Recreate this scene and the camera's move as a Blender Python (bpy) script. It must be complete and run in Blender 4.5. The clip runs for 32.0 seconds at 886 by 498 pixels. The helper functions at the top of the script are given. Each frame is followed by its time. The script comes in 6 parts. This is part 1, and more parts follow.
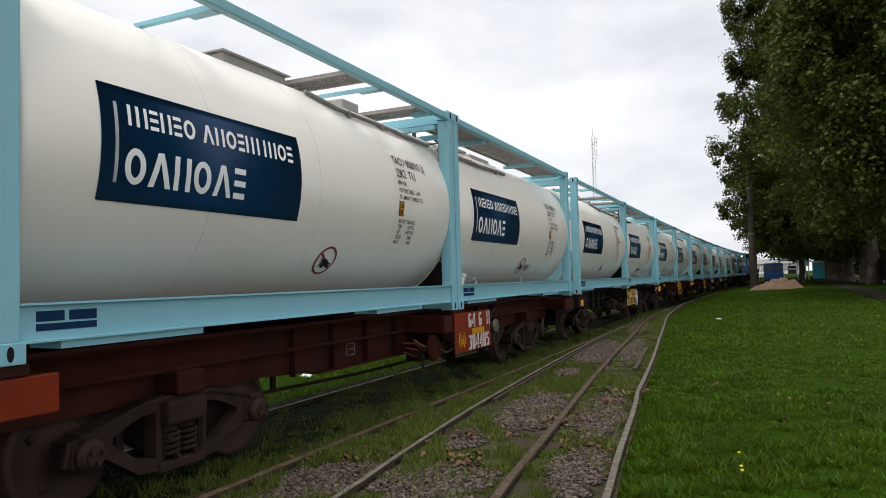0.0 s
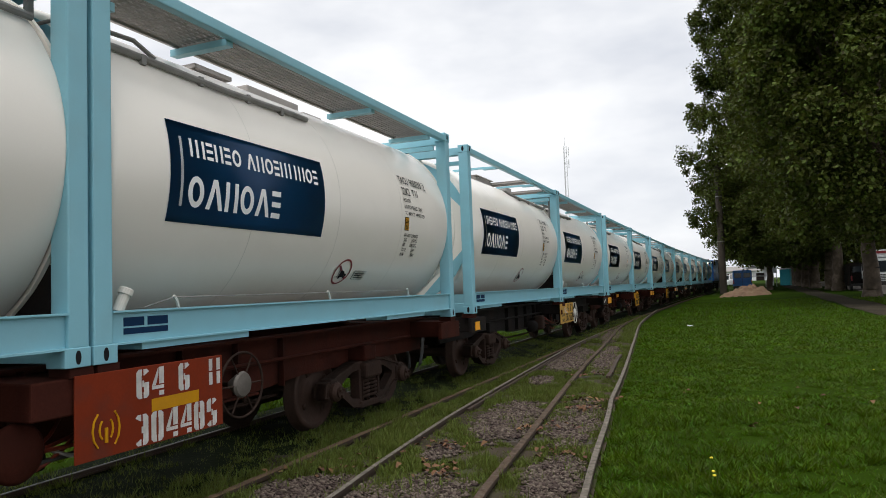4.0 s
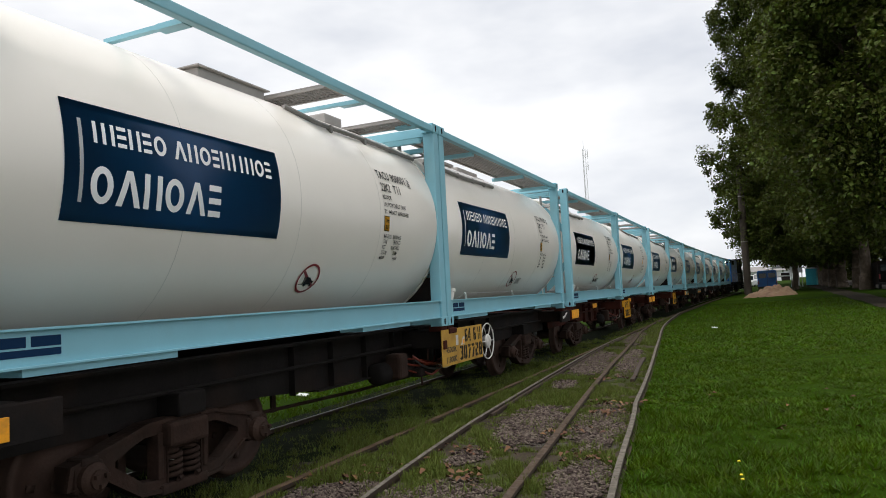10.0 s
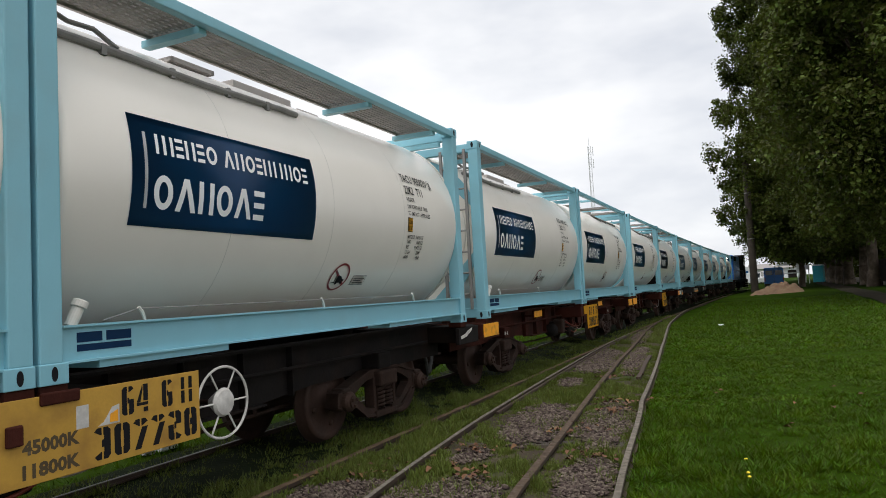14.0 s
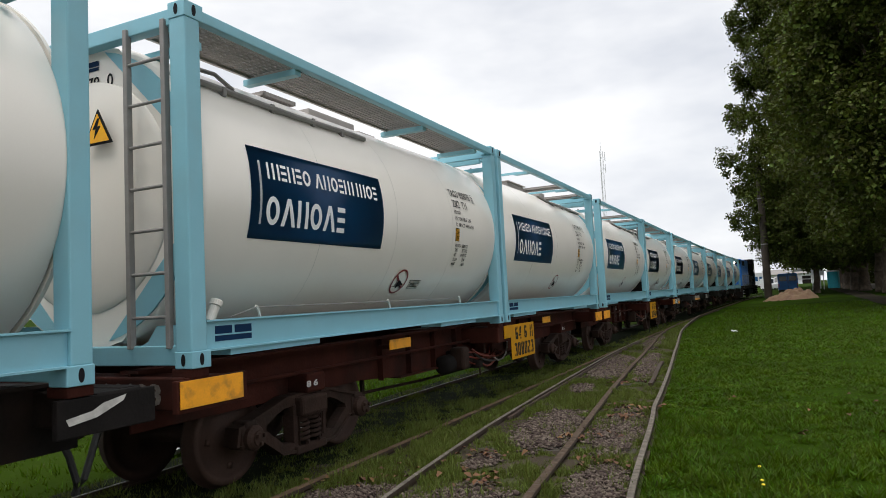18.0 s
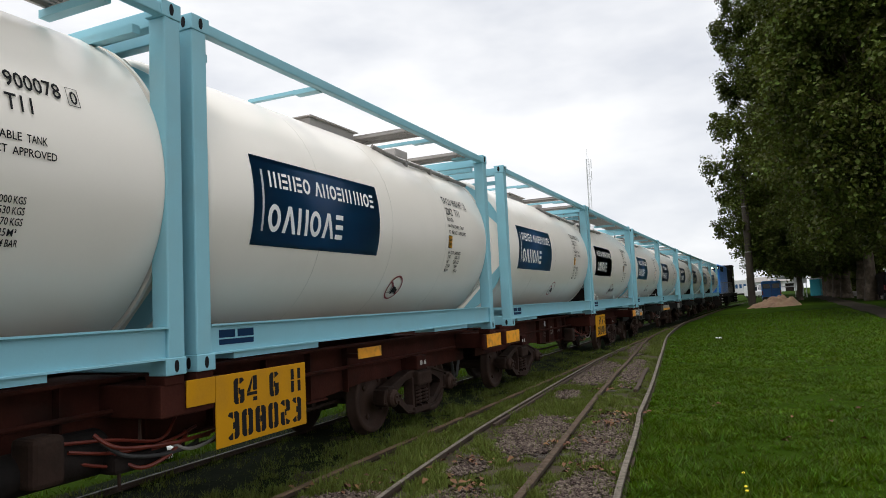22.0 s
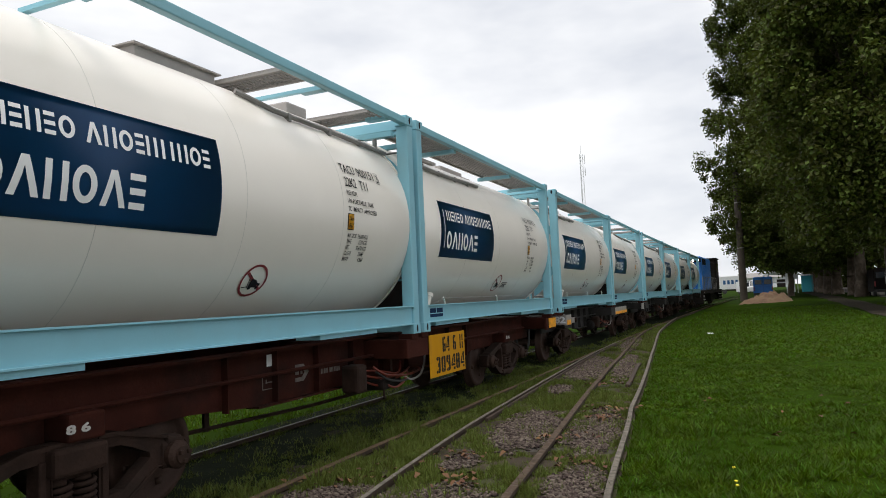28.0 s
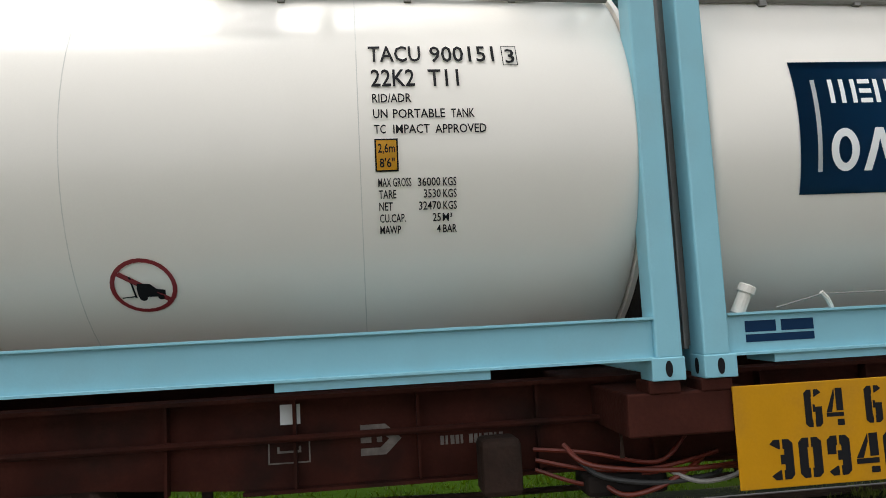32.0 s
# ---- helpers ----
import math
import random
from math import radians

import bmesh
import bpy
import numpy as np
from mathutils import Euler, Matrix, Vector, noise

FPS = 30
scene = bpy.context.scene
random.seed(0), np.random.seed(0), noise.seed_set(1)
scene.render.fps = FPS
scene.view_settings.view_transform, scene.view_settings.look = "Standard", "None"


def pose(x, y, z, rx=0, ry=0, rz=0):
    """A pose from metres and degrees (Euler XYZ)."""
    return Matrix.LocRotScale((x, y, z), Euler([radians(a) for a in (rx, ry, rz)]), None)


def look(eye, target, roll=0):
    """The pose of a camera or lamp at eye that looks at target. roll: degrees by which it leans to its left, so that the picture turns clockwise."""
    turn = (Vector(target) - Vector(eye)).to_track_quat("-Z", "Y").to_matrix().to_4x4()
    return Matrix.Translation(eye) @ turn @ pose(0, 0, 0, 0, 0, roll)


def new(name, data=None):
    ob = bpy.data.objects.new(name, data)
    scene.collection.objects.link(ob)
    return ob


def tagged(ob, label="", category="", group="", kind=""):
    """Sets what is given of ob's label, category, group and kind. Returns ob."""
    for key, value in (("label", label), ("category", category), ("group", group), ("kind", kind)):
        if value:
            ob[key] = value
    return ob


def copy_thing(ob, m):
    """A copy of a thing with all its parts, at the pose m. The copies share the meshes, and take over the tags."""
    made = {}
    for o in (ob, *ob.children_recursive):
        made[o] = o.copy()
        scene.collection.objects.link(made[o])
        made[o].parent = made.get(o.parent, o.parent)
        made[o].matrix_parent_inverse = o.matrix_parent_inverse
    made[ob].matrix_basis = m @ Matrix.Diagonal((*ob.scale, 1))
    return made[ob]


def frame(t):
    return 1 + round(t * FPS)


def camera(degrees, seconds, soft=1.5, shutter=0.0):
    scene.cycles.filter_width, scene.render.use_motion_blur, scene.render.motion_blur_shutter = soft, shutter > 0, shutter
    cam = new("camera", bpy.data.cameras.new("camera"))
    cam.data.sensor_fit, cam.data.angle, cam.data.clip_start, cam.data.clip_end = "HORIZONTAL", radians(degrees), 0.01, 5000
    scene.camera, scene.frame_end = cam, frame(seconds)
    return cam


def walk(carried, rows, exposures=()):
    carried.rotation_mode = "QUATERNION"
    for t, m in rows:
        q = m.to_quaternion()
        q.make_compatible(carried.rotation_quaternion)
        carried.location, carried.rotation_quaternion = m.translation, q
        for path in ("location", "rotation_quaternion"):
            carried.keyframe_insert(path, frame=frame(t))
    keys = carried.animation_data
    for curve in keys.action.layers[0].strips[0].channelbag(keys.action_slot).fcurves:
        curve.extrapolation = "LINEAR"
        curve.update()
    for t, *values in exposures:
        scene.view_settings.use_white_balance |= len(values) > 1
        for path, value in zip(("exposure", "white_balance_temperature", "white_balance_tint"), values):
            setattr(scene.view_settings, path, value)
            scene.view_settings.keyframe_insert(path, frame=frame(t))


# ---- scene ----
cam = camera(65.44, 32.0, soft=0.9, shutter=0.0)
EYE = 1.47                       # eye above the rail heads
PATH = [                         # seconds, heading, pitch, roll in degrees, shift of the eye in metres
    (0.0, 24.595, 2.587, -1.532, 0, 0),
    (0.5, 23.284, 2.749, -1.569, 0, 0),
    (1.0, 21.910, 2.539, -1.464, 0, 0),
    (1.5, 21.368, 2.947, -1.397, 0, 0),
    (2.0, 21.872, 2.846, -1.513, 0, 0),
    (2.5, 21.399, 3.008, -1.540, 0, 0),
    (3.0, 21.180, 2.772, -1.825, 0, 0),
    (3.5, 22.075, 3.106, -1.714, 0, 0),
    (5.5, 22.873, 3.577, -2.505, 0, 0),
    (6.0, 23.821, 3.626, -2.300, 0, 0),
    (6.5, 23.245, 3.547, -2.591, 0, 0),
    (7.0, 23.402, 3.382, -2.649, 0, 0),
    (7.5, 23.515, 3.860, -2.853, 0, 0),
    (8.0, 24.016, 3.914, -2.582, 0, 0),
    (8.5, 24.044, 3.845, -2.845, 0, 0),
    (9.0, 23.805, 3.982, -2.597, 0, 0),
    (9.5, 23.783, 4.205, -2.676, 0, 0),
    (10.0, 24.053, 3.821, -2.914, 0, 0),
    (10.5, 23.946, 3.947, -3.184, 0, 0),
    (11.0, 24.090, 3.731, -3.071, 0, 0),
    (11.5, 23.827, 3.536, -3.233, 0, 0),
    (12.0, 24.002, 3.496, -3.384, 0, 0),
    (12.5, 24.478, 3.565, -3.557, 0, 0),
    (13.0, 24.412, 3.646, -3.490, 0, 0),
    (13.5, 24.176, 4.200, -3.017, 0, 0),
    (14.0, 24.509, 3.697, -3.084, 0, 0),
    (14.5, 24.652, 3.771, -3.258, 0, 0),
    (16.5, 25.750, 3.601, -3.217, 0, 0),
    (17.0, 25.383, 3.781, -3.109, 0, 0),
    (17.5, 25.655, 3.981, -2.968, 0, 0),
    (18.0, 25.426, 4.136, -2.866, 0, 0),
    (18.5, 25.152, 4.121, -2.750, 0, 0),
    (19.0, 24.948, 4.313, -2.858, 0, 0),
    (19.5, 24.650, 4.811, -2.882, 0, 0),
    (20.0, 24.399, 4.670, -2.478, 0, 0),
    (20.5, 24.331, 4.504, -2.520, 0, 0),
    (21.0, 24.341, 4.318, -2.445, 0, 0),
    (21.5, 24.280, 4.113, -2.583, 0, 0),
    (22.0, 24.292, 4.586, -2.664, 0, 0),
    (22.5, 24.491, 4.779, -2.187, 0, 0),
    (23.0, 24.197, 4.807, -2.451, 0, 0),
    (23.5, 24.336, 4.826, -2.678, 0, 0),
    (24.0, 23.977, 4.774, -2.672, 0, 0),
    (24.5, 23.926, 4.981, -2.815, 0, 0),
    (25.0, 24.194, 4.905, -2.651, 0, 0),
    (25.5, 23.722, 4.928, -2.748, 0, 0),
    (27.5, 23.451, 4.413, -2.589, 0, 0),
    (28.0, 23.762, 4.128, -2.464, 0, 0),
    (28.5, 23.803, 4.268, -2.386, 0, 0),
    (29.0, 24.539, 4.217, -1.823, 0, 0),
    (29.5, 26.274, 5.356, -1.556, 0, 0),
    (30.0, 23.571, 4.708, -1.202, 0, 0),
    (30.5, 26.564, 3.749, -1.628, 0, 0),
    (30.7, 31.099, 3.029, -1.142, 0, -0.02),
    (31.0, 42.450, 3.252, -2.293, -0.06, -0.03),
    (31.2, 53.219, 2.884, -2.595, -0.12, -0.06),
    (31.3, 58.963, 2.872, -2.941, -0.135, -0.08),
    (31.5, 68.418, 2.880, -3.338, -0.145, -0.12),
    (31.7, 74.702, 4.686, -2.797, -0.165, -0.19),
    (32.0, 83.553, 5.441, -2.912, -0.2, -0.32),
]


def camera_pose(yaw, pitch, roll, dx, dy):
    return pose(dx, dy, EYE, 90 + pitch, 0, yaw) @ pose(0, 0, 0, 0, 0, roll)


walk(cam, [(t, camera_pose(*row)) for t, *row in PATH], exposures=[(0.0, 0.27), (30.6, 0.27), (31.3, 0.44), (32.0, 0.66)])

# ---- light: an overcast noon ----
world = bpy.data.worlds.new("overcast_sky")
scene.world = world
world.use_nodes = True
wn, wl = world.node_tree.nodes, world.node_tree.links
wn.clear()
w_out = wn.new("ShaderNodeOutputWorld")
w_bg = wn.new("ShaderNodeBackground")
w_sky = wn.new("ShaderNodeTexSky")
w_sky.sky_type = "NISHITA"
w_sky.sun_disc = False
w_sky.sun_elevation, w_sky.sun_rotation = radians(72), radians(180)
w_dim = wn.new("ShaderNodeMix")
w_dim.data_type, w_dim.blend_type = "RGBA", "MULTIPLY"
w_dim.inputs[0].default_value = 1.0
w_dim.inputs[7].default_value = (0.1, 0.1, 0.1, 1)
wl.new(w_sky.outputs[0], w_dim.inputs[6])
w_co = wn.new("ShaderNodeTexCoord")
w_map = wn.new("ShaderNodeMapping")
w_map.inputs["Scale"].default_value = (1.0, 1.0, 2.6)
w_map.inputs["Location"].default_value = (0.35, 0.2, 0.1)
wl.new(w_co.outputs["Generated"], w_map.inputs["Vector"])
w_noise = wn.new("ShaderNodeTexNoise")
w_noise.inputs["Scale"].default_value = 2.3
w_noise.inputs["Detail"].default_value = 5.0
w_noise.inputs["Roughness"].default_value = 0.52
wl.new(w_map.outputs[0], w_noise.inputs["Vector"])
w_ramp = wn.new("ShaderNodeValToRGB")
w_ramp.color_ramp.elements[0].position, w_ramp.color_ramp.elements[0].color = 0.33, (0.61, 0.635, 0.69, 1)
w_ramp.color_ramp.elements[1].position, w_ramp.color_ramp.elements[1].color = 0.60, (0.94, 0.94, 0.945, 1)
wl.new(w_noise.outputs["Fac"], w_ramp.inputs[0])
w_mix = wn.new("ShaderNodeMix")
w_mix.data_type = "RGBA"
w_mix.inputs[0].default_value = 0.93
wl.new(w_dim.outputs[2], w_mix.inputs[6])
wl.new(w_ramp.outputs[0], w_mix.inputs[7])
wl.new(w_mix.outputs[2], w_bg.inputs["Color"])
w_bg.inputs["Strength"].default_value = 1.0
wl.new(w_bg.outputs[0], w_out.inputs["Surface"])

sun = new("sun", bpy.data.lights.new("sun", "SUN"))
sun.data.energy, sun.data.angle, sun.data.color = 2.0, radians(36), (1.0, 0.97, 0.92)
sun.matrix_world = look((0, -13, 40), (0, 0, 0))


# ---- materials ----
def material(name, color, rough=0.6, metal=0.0, var=0.15, scale=6.0, fine=60.0, bump=0.02, dirt=None, dirt_amount=0.3,
             dirt_scale=1.5, per_object=0.0, per_island=0.0, spec=0.5, stretch=(1, 1, 1), emission=0.0, coat=0.0):
    """Paint, stone, wood or metal: a base colour with grain at two scales, patches of dirt and fine relief."""
    m = bpy.data.materials.new(name)
    m.use_nodes = True
    n, l = m.node_tree.nodes, m.node_tree.links
    b = n["Principled BSDF"]
    b.inputs["Roughness"].default_value, b.inputs["Metallic"].default_value = rough, metal
    b.inputs["Specular IOR Level"].default_value = spec
    b.inputs["Coat Weight"].default_value = coat
    co = n.new("ShaderNodeTexCoord")
    mp = n.new("ShaderNodeMapping")
    mp.inputs["Scale"].default_value = stretch
    l.new(co.outputs["Object"], mp.inputs["Vector"])

    def noisy(s, detail=4.0):
        t = n.new("ShaderNodeTexNoise")
        t.inputs["Scale"].default_value, t.inputs["Detail"].default_value = s, detail
        l.new(mp.outputs[0], t.inputs["Vector"])
        return t.outputs["Fac"]

    def mixed(fac, a, c, mode="MIX"):
        x = n.new("ShaderNodeMix")
        x.data_type, x.blend_type = "RGBA", mode
        for src, sock in ((fac, x.inputs[0]), (a, x.inputs[6]), (c, x.inputs[7])):
            if hasattr(src, "is_linked"):
                l.new(src, sock)
            elif isinstance(src, (int, float)):
                sock.default_value = src
            else:
                sock.default_value = (*src, 1)
        return x.outputs[2]

    def ramped(src, lo, hi, a=0.0, c=1.0):
        r = n.new("ShaderNodeMapRange")
        r.inputs[1].default_value, r.inputs[2].default_value = lo, hi
        r.inputs[3].default_value, r.inputs[4].default_value = a, c
        l.new(src, r.inputs[0])
        return r.outputs[0]

    dark, light = [c * (1 - var) for c in color], [min(1, c * (1 + var)) for c in color]
    col = mixed(ramped(noisy(scale), 0.3, 0.7), dark, light)
    col = mixed(ramped(noisy(fine, 2.0), 0.3, 0.7, 0.0, 0.5), col, [c * (1 - var * 0.8) for c in color])
    if dirt:
        col = mixed(ramped(noisy(dirt_scale, 6.0), 0.5, 0.72, 0.0, dirt_amount), col, dirt)
    for amount, node, out in ((per_object, "ShaderNodeObjectInfo", "Random"), (per_island, "ShaderNodeNewGeometry", "Random Per Island")):
        if amount:
            src = n.new(node).outputs[out]
            h = n.new("ShaderNodeHueSaturation")
            l.new(ramped(src, 0, 1, 1 - amount, 1 + amount), h.inputs["Value"])
            l.new(ramped(src, 0, 1, 0.5 - amount * 0.05, 0.5 + amount * 0.05), h.inputs["Hue"])
            l.new(col, h.inputs["Color"])
            col = h.outputs[0]
    l.new(col, b.inputs["Base Color"])
    if bump:
        bp = n.new("ShaderNodeBump")
        bp.inputs["Strength"].default_value, bp.inputs["Distance"].default_value = min(1.0, bump * 10), 0.01
        l.new(noisy(fine * 0.7, 3.0), bp.inputs["Height"])
        l.new(bp.outputs[0], b.inputs["Normal"])
    if emission:
        b.inputs["Emission Color"].default_value = (*color, 1)
        b.inputs["Emission Strength"].default_value = emission
    return m


def foliage(name, color, tip, per=0.35, through_light=0.25, patches=None):
    m = material(name, color, rough=0.55, var=0.25, scale=0.4, fine=8, bump=0, per_island=per, spec=0.15, dirt=patches, dirt_amount=0.75, dirt_scale=1.6)
    n, l = m.node_tree.nodes, m.node_tree.links
    b = n["Principled BSDF"]
    tr = n.new("ShaderNodeBsdfTranslucent")
    tr.inputs["Color"].default_value = (*tip, 1)
    mix = n.new("ShaderNodeMixShader")
    mix.inputs[0].default_value = through_light
    l.new(b.outputs[0], mix.inputs[1])
    l.new(tr.outputs[0], mix.inputs[2])
    l.new(mix.outputs[0], n["Material Output"].inputs["Surface"])
    return m


CREAM = material("cream_tank_paint", (0.825, 0.778, 0.715), rough=0.24, var=0.02, scale=1.2, fine=90, bump=0.003, dirt=(0.55, 0.52, 0.45), dirt_amount=0.16, dirt_scale=0.9, spec=0.5)
AQUA = material("pale_blue_frame_paint", (0.22, 0.48, 0.575), rough=0.45, var=0.04, scale=2.5, fine=70, bump=0.006, dirt=(0.22, 0.32, 0.34), dirt_amount=0.25, dirt_scale=2.2)
NAVY = material("navy_vinyl", (0.008, 0.080, 0.225), rough=0.35, var=0.06, scale=3, fine=80, bump=0.002)
DEEPBLUE = material("deep_blue_print", (0.004, 0.026, 0.075), rough=0.7, var=0.06, scale=3, bump=0, spec=0.15)
WHITE = material("white_vinyl", (0.82, 0.83, 0.84), rough=0.4, var=0.02, bump=0.002)
INK = material("black_lettering", (0.012, 0.012, 0.014), rough=0.6, var=0.1, bump=0, spec=0.1)
AMBER = material("amber_sticker", (0.95, 0.46, 0.012), rough=0.4, var=0.05, bump=0.002)
RED = material("red_sign_print", (0.22, 0.02, 0.025), rough=0.45, var=0.1, bump=0)
STEEL = material("galvanised_steel", (0.26, 0.245, 0.235), rough=0.6, metal=0.2, var=0.15, scale=8, fine=120, bump=0.01)
ALU = material("dull_aluminium", (0.33, 0.31, 0.295), rough=0.55, metal=0.2, var=0.12, scale=5, bump=0.01)
RUBBER = material("black_rubber", (0.03, 0.03, 0.03), rough=0.7, var=0.2, bump=0.01)
RUST = material("rust_brown_paint", (0.047, 0.0128, 0.0085), rough=0.85, spec=0.12, var=0.3, scale=4, fine=50, bump=0.04, dirt=(0.013, 0.009, 0.0075), dirt_amount=0.7, dirt_scale=2.5)
RUSTRED = material("red_oxide_frame_paint", (0.046, 0.0112, 0.0068), rough=0.85, spec=0.12, var=0.3, scale=4, fine=50, bump=0.04, dirt=(0.018, 0.011, 0.009), dirt_amount=0.7, dirt_scale=2.5)
BLACKIRON = material("sooty_black_frame", (0.010, 0.008, 0.0075), rough=0.85, spec=0.2, var=0.35, scale=4, fine=50, bump=0.04, dirt=(0.04, 0.02, 0.012), dirt_amount=0.4)
GREYFRAME = material("grey_wagon_paint", (0.036, 0.034, 0.033), rough=0.8, spec=0.2, var=0.2, scale=4, fine=50, bump=0.03, dirt=(0.024, 0.02, 0.017), dirt_amount=0.6, dirt_scale=2.0)
BOGIE = material("grimy_cast_iron", (0.034, 0.019, 0.014), rough=0.9, spec=0.2, var=0.4, scale=5, fine=45, bump=0.06, dirt=(0.02, 0.016, 0.013), dirt_amount=0.6, dirt_scale=3.0)
WHEEL = material("rusty_wheel_steel", (0.040, 0.021, 0.0145), rough=0.75, metal=0.1, spec=0.3, var=0.3, scale=6, bump=0.03)
YELLOW = material("worn_yellow_plate", (0.52, 0.245, 0.004), rough=0.7, spec=0.15, var=0.1, scale=3, bump=0.01, dirt=(0.30, 0.15, 0.02), dirt_amount=0.5, dirt_scale=3.0)
FADED = material("faded_yellow_plate", (0.47, 0.265, 0.035), rough=0.6, var=0.12, scale=3, bump=0.01, dirt=(0.20, 0.09, 0.02), dirt_amount=0.6, dirt_scale=4.0)
ORANGE = material("orange_red_plate", (0.175, 0.023, 0.006), rough=0.75, spec=0.15, var=0.15, scale=3, bump=0.01, dirt=(0.10, 0.03, 0.02), dirt_amount=0.6, dirt_scale=4.0)
REFLECT = material("amber_reflector", (0.88, 0.37, 0.012), rough=0.45, var=0.12, scale=5, bump=0.005, dirt=(0.30, 0.13, 0.03), dirt_amount=0.8, dirt_scale=9.0)
STENCIL = material("white_stencil_paint", (0.55, 0.53, 0.50), rough=0.7, var=0.25, scale=12, bump=0.01)
HOSE = material("red_air_hose", (0.13, 0.018, 0.008), rough=0.5, var=0.2, bump=0.01)
RAIL = material("rusty_rail", (0.042, 0.024, 0.015), rough=0.75, metal=0.1, var=0.25, scale=3, fine=60, bump=0.02)
RAILTOP = material("polished_rail_head", (0.115, 0.10, 0.088), rough=0.6, metal=0.2, var=0.3, scale=2, bump=0.01)
RUSTHEAD = material("rusty_rail_head", (0.10, 0.066, 0.042), rough=0.9, spec=0.15, var=0.4, scale=9, fine=45, bump=0.06)
PALERAIL = material("pale_weathered_rail", (0.15, 0.132, 0.11), rough=0.9, spec=0.15, var=0.4, scale=9, fine=45, bump=0.08, dirt=(0.06, 0.048, 0.035), dirt_amount=0.8, dirt_scale=22.0)
BROWNRAIL = material("brown_worn_rail", (0.075, 0.052, 0.037), rough=0.9, spec=0.15, var=0.45, scale=9, fine=45, bump=0.08, dirt=(0.13, 0.11, 0.09), dirt_amount=0.7, dirt_scale=22.0)
SLEEPER = material("weathered_sleeper_wood", (0.045, 0.036, 0.029), rough=0.95, var=0.35, scale=3, fine=40, bump=0.06, stretch=(0.4, 3, 3))
STONE = material("grey_pink_ballast_stone", (0.098, 0.075, 0.064), rough=0.95, spec=0.1, var=0.2, scale=20, bump=0.03, per_island=0.6)
GRASS = foliage("grass_blades", (0.048, 0.089, 0.003), (0.080, 0.138, 0.003), per=0.7, through_light=0.3, patches=(0.085, 0.125, 0.004))
WEED = foliage("dry_trackside_weeds", (0.104, 0.128, 0.026), (0.15, 0.18, 0.03), per=0.6, through_light=0.25)
LEAF = foliage("plane_tree_leaves", (0.066, 0.080, 0.014), (0.125, 0.155, 0.018), per=0.75, through_light=0.16)
BARK = material("mottled_plane_bark", (0.085, 0.062, 0.043), rough=0.9, var=0.4, scale=2.5, fine=25, bump=0.05, dirt=(0.22, 0.175, 0.13), dirt_amount=0.6, dirt_scale=1.3)
DEADLEAF = material("fallen_brown_leaves", (0.115, 0.05, 0.02), rough=0.8, var=0.3, bump=0, per_island=0.4)
PETAL = material("dandelion_yellow", (0.80, 0.62, 0.02), rough=0.6, var=0.1, bump=0)


def ground_material():
    m = material("grass_ground", (0.019, 0.041, 0.002), rough=1.0, spec=0.02, var=0.35, scale=0.35, fine=18, bump=0.08, dirt=(0.030, 0.048, 0.004), dirt_amount=0.6, dirt_scale=0.12)
    return m


GROUND = ground_material()
# earth with the shade under the train put into its colour
SHADE_EARTH = material("train_shade_earth", (0.011, 0.017, 0.005), rough=0.95, var=0.4, scale=2.0, fine=30, bump=0.08, spec=0.05)
BED = material("ash_and_ballast_bed", (0.056, 0.045, 0.033), rough=0.95, var=0.35, scale=1.2, fine=30, bump=0.08, dirt=(0.04, 0.06, 0.015), dirt_amount=0.9, dirt_scale=0.7, spec=0.05)


# ---- mesh helpers ----
def part(name, bm, mat, parent=None, label="", smooth=False):
    me = bpy.data.meshes.new(name)
    bm.to_mesh(me)
    bm.free()
    me.materials.append(mat)
    if smooth:
        for p in me.polygons:
            p.use_smooth = True
    ob = new(name, me)
    ob.parent = parent
    return tagged(ob, label)


def shared(name, me, parent, m=None, label=""):
    ob = new(name, me)
    ob.parent = parent
    if m is not None:
        ob.matrix_basis = m
    return tagged(ob, label)


def thing(name, label, category, group="", kind=""):
    return tagged(new(name), label, category, group, kind)


def box(bm, x0, x1, y0, y1, z0, z1, bevel=0.0, m=None):
    vs = [bm.verts.new((x, y, z)) for z in (z0, z1) for y in (y0, y1) for x in (x0, x1)]
    fs = [bm.faces.new([vs[i] for i in q]) for q in ((0, 2, 3, 1), (4, 5, 7, 6), (0, 1, 5, 4), (2, 6, 7, 3), (0, 4, 6, 2), (1, 3, 7, 5))]
    if bevel:
        es = {e for f in fs for e in f.edges}
        r = bmesh.ops.bevel(bm, geom=list(es), offset=bevel, segments=2, affect="EDGES", profile=0.5)
        vs = list({v for f in r["faces"] for v in f.verts} | {v for v in vs if v.is_valid})
    if m is not None:
        bmesh.ops.transform(bm, matrix=m, verts=vs)
    return bm


def boxed(*a, **k):
    return box(bmesh.new(), *a, **k)


